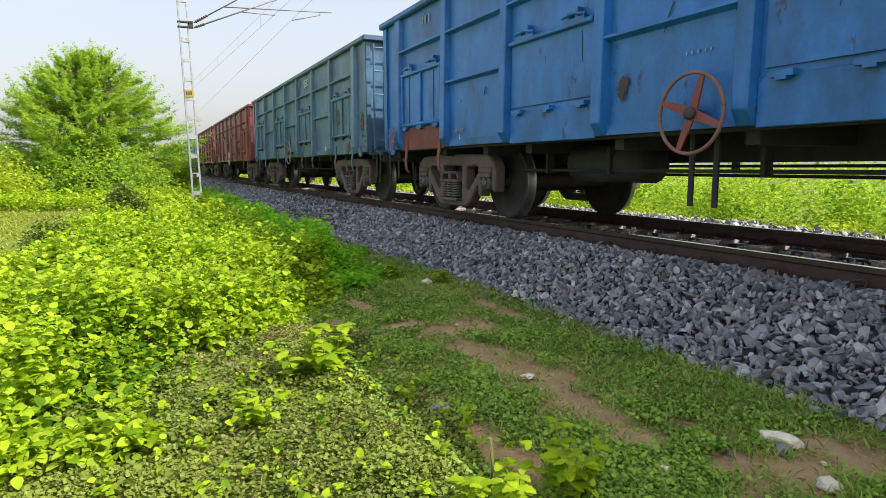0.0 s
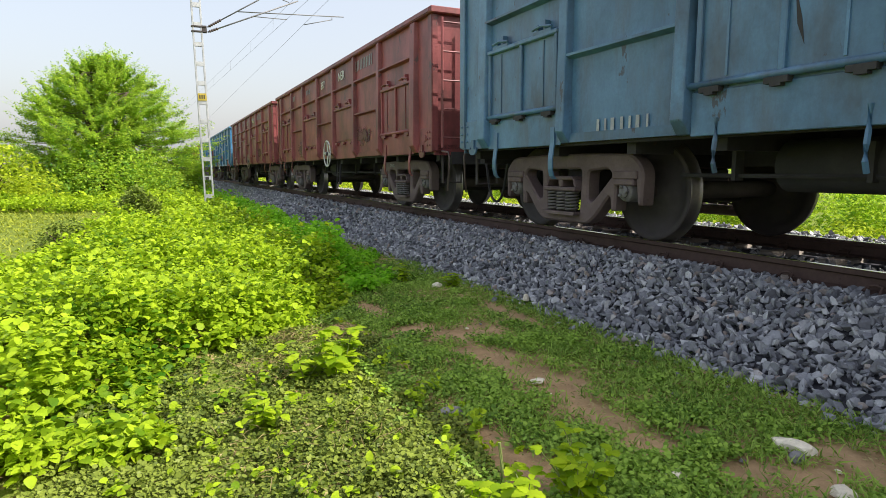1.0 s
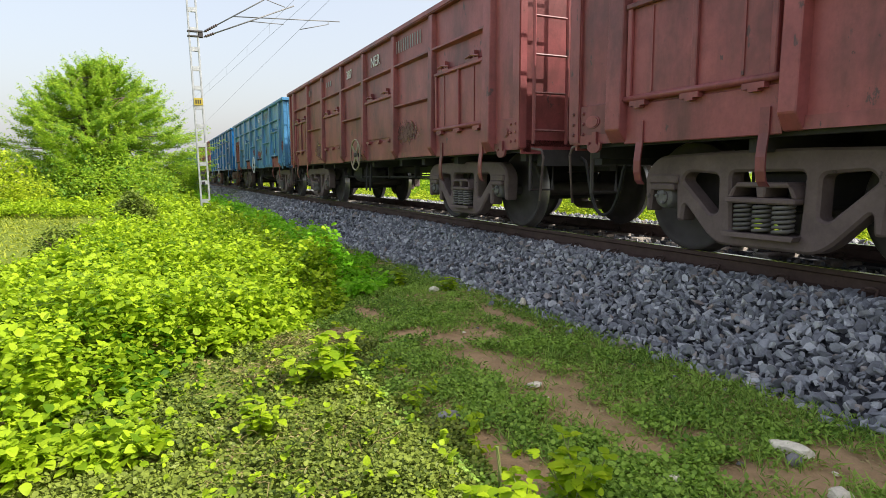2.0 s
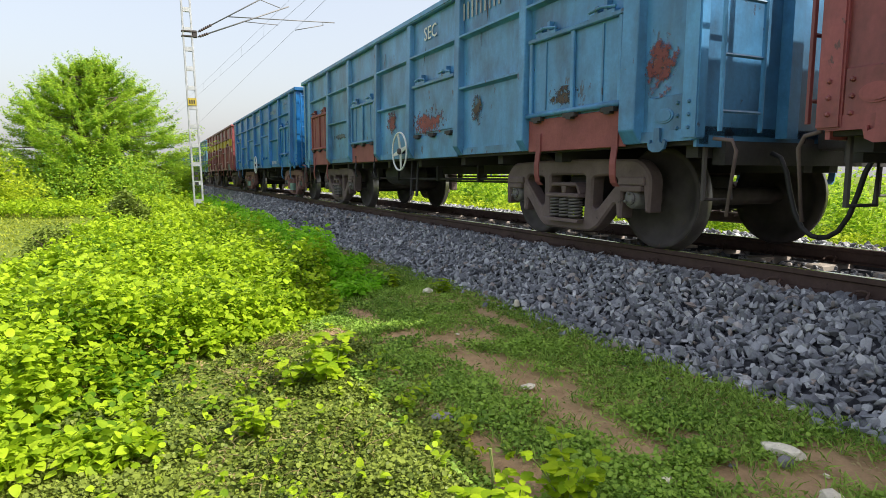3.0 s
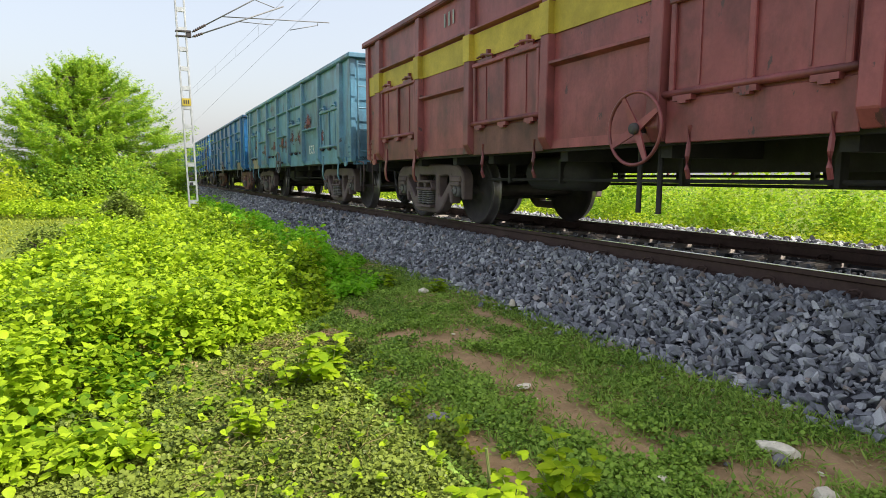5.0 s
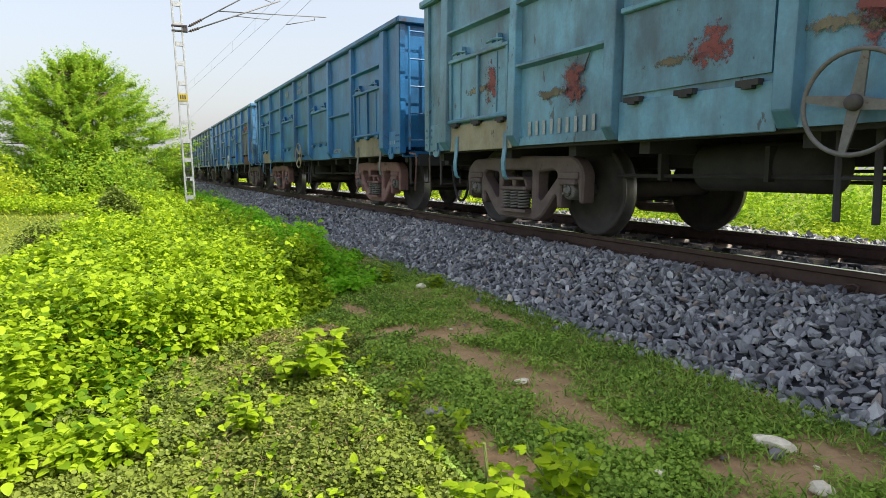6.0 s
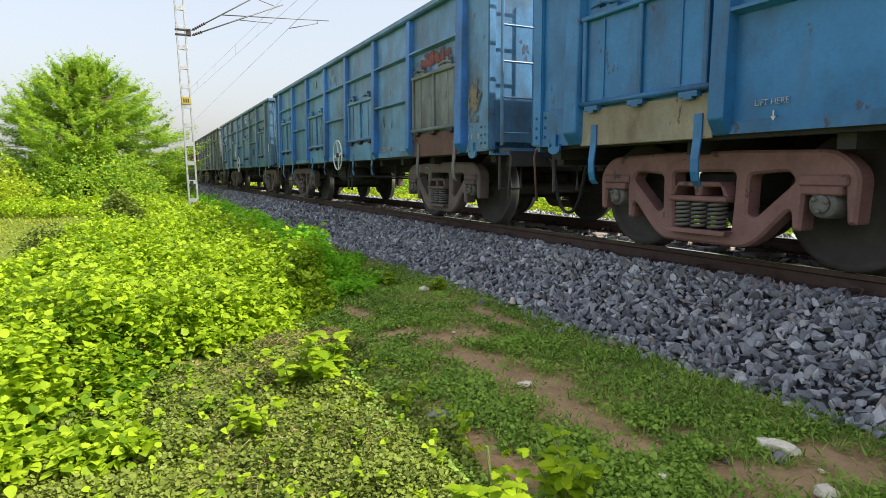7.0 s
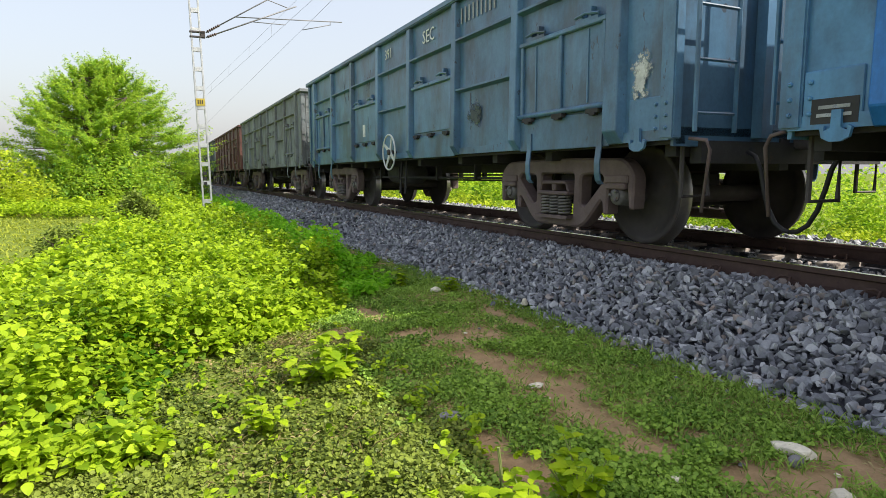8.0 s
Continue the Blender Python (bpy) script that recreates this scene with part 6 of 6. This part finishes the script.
TOE = TRACK - 2.14
fields = [scatter(TOE, 4.47, 0.8, 12, 0.037, 0.024, 0.060), scatter(TOE, 4.47, 12, 40, 0.075, 0.04, 0.072), scatter(TOE, 4.47, 40, 110, 0.16, 0.07, 0.10),
          scatter(4.62, 6.22, -1, 30, 0.10, 0.03, 0.055), scatter(6.37, 8.1, -1, 40, 0.095, 0.035, 0.065), scatter(TOE - 0.12, TOE + 0.12, 0.8, 14, 0.075, 0.025, 0.06), scatter(TOE - 0.3, TOE, 0.8, 14, 0.17, 0.018, 0.045)]
pos = np.concatenate([f[0] for f in fields])
size = np.concatenate([f[1] for f in fields])
near = np.where((pos[:, 0] > 3.25) & (pos[:, 0] < 4.2) & (pos[:, 1] > 1.3) & (pos[:, 1] < 2.4))[0][:300]
rest = np.ones(len(pos), bool)
rest[near] = False
mass = new("loose_stones", stone_mass("loose_stones", pos[rest], size[rest], M_STONES))
mass.parent = bed
tagged(mass, "loose blue-grey crushed stones", kind="stuff")
shape_meshes = []
for v, f in SHAPES:
    me = bpy.data.meshes.new("stone")
    me.from_pydata([tuple(p) for p in v], [], [tuple(int(i) for i in t) for t in f])
    me.materials.append(M_STONE)
    shape_meshes.append(me)
for i in near:
    o = new("stone", shape_meshes[i % len(shape_meshes)])
    o.parent = bed
    e = Euler((random.uniform(0, 6), random.uniform(0, 6), random.uniform(0, 6)))
    o.matrix_basis = Matrix.LocRotScale(Vector(pos[i]), e, Vector((1, 1, 1)) * float(size[i]))


def rock(name, at, sx, sy, sz, turn, mat, seed, label):
    bm = bmesh.new()
    bmesh.ops.create_icosphere(bm, subdivisions=3, radius=1.0)
    for v in bm.verts:
        n3 = noise.noise(v.co * 1.4 + Vector((seed * 7.1, 0, 0))) * 0.28 + noise.noise(v.co * 4.0 + Vector((seed, 3, 0))) * 0.12
        v.co *= 1 + n3
        v.co = Vector((v.co.x * sx, v.co.y * sy, max(-0.3, v.co.z) * sz))
    o = tagged(new(name, mesh_of(name, bm, mat)), label, "rock")
    o.matrix_basis = pose(*at, 0, 0, turn)
    return o


rock("white_rock", (2.68, 1.80, GROUND + 0.022), 0.10, 0.046, 0.04, -62, M_ROCK, 11, "flat pale limestone rock on the grass")
rock("grey_rock", (2.60, 1.73, GROUND + 0.012), 0.045, 0.035, 0.035, 10, M_ROCKGREY, 2, "small grey stone against the pale rock")
rock("pale_stone", (1.96, 1.83, GROUND + 0.015), 0.055, 0.04, 0.035, 20, M_ROCK, 3, "small pale stone on the soil")
rock("pale_stone", (2.00, 1.94, GROUND + 0.01), 0.03, 0.025, 0.02, 70, M_ROCK, 4, "small pale stone on the soil")
rock("pale_stone", (2.48, 1.44, GROUND + 0.015), 0.06, 0.045, 0.03, 30, M_ROCK, 5, "small pale stone on the soil")
rock("flat_stone", (2.14, 3.16, GROUND - 0.006), 0.055, 0.04, 0.012, 15, M_ROCK, 6, "flat pinkish stone trodden into the path")
rock("grey_rock", (1.40, 2.89, GROUND + 0.015), 0.075, 0.05, 0.03, -20, M_ROCKGREY, 7, "half-buried grey stone in the grass")
rock("pale_stone", (3.27, 5.06, GROUND + 0.06), 0.04, 0.03, 0.05, 40, M_ROCK, 8, "white chip of stone on the ballast")
rock("pale_stone", (2.82, 6.2, GROUND + 0.03), 0.06, 0.05, 0.04, 0, M_ROCK, 9, "pale stone among weeds")
for i in range(26):
    a, b = random.uniform(1.2, 3.2), random.uniform(1.5, 5.5)
    rock("pebble", (a, b, GROUND + 0.004), random.uniform(0.008, 0.02), random.uniform(0.008, 0.018), 0.01, random.uniform(0, 180), M_ROCK if i % 2 else M_ROCKGREY, 20 + i,
         "small pebble lying on the path")

# ---- bushes and far trees ----
def bush(at, rad, h, n, leaf, mat, label):
    th = rng.uniform(0, 2 * np.pi, n)
    u = rng.uniform(-0.15, 1, n)
    rr = np.sqrt(np.clip(1 - np.clip(u, 0, 1) ** 2, 0, 1)) * rng.uniform(0.45, 1.12, n)
    p = np.stack([np.cos(th) * rr * rad, np.sin(th) * rr * rad, np.clip(u, 0.02, 1) * h * rng.uniform(0.6, 1.1, n)], 1)
    p += 0.22 * rad * (np.stack([bumps(p[:, 1] * 3, p[:, 2] * 3, 2.0, 1.0), bumps(p[:, 0] * 3, p[:, 2] * 3, 2.0, 2.0), bumps(p[:, 0] * 3, p[:, 1] * 3, 2.0, 3.0)], 1) - 0.5)
    shrub = new("bush")
    shrub.matrix_basis = pose(*at)
    tagged(shrub, label, "bush")
    for i in range(7):
        a = i * 0.9
        bm = bmesh.new()
        tube(bm, [(0, 0, -0.05), (math.cos(a) * rad * 0.3, math.sin(a) * rad * 0.3, h * 0.45), (math.cos(a) * rad * 0.6, math.sin(a) * rad * 0.6, h * 0.75)], [0.03, 0.02, 0.008], 5)
        part("stem", bm, M_BARK, shrub, "thin grey stem")
    o = new("foliage", leaf_cloud("foliage", p, leaf * rng.uniform(0.5, 1.3, n), (0.05, 0.5), mat, 0.55))
    o.parent = shrub
    return shrub


bush((-0.38, 15.0, GROUND + 0.12), 0.55, 0.78, 5000, 0.09, M_DARKBUSH, "dull olive shrub among the weeds")
bush((-1.2, 10.4, GROUND + 0.05), 0.5, 0.55, 2500, 0.07, M_DARKBUSH, "dull olive shrub at the edge of the grass")
bush((-5.6, 27.0, GROUND), 2.2, 2.3, 9000, 0.16, M_FARGREEN, "rounded green bush beside the tree")
bush((-9.0, 31.0, GROUND), 3.0, 4.2, 12000, 0.2, M_FARGREEN, "tall green bush beside the tree")
bush((1.2, 36.5, GROUND), 1.6, 2.2, 8000, 0.16, M_TREE, "green bush under the tree")
bush((-2.0, 31.8, GROUND), 3.2, 2.6, 16000, 0.16, M_TREE, "dense low growth under the tree")
bush((-14.0, 40.0, GROUND), 4.0, 4.5, 9000, 0.28, M_FARGREEN, "distant green bush beyond the clearing")
bush((-20.0, 48.0, GROUND), 5.0, 4.0, 9000, 0.32, M_FARGREEN, "distant green bush beyond the clearing")


# ---- motion ----
SPEED, START = 16.37, 3.84
DRIFT = [(0.0, -0.06), (0.5, 0.0), (1.0, 0.075), (1.5, 0.13), (2.5, 0.185), (3.5, 0.208), (4.5, 0.205), (5.5, 0.182), (6.5, 0.132), (7.0, 0.098), (7.5, 0.053), (8.0, 0.0)]


def run(t):
    """Metres that the train has come towards the camera."""
    return SPEED * t - float(np.interp(t, [a for a, b in DRIFT], [b for a, b in DRIFT]))


def motions():
    roll = [i / 30 for i in range(0, 241)]
    for k, w in enumerate(wagons):
        y0 = START + k * PITCH
        walk(w, [(t, pose(TRACK, y0 - run(t), 0)) for t, d in DRIFT])
        if k > 11:
            continue
        for o in w.children:
            if o.name.startswith("wheelset"):
                y = o.location.y
                walk(o, [(t, pose(0, y, 0.5, math.degrees(run(t) / 0.5) % 360, 0, 0)) for t in roll])


motions()
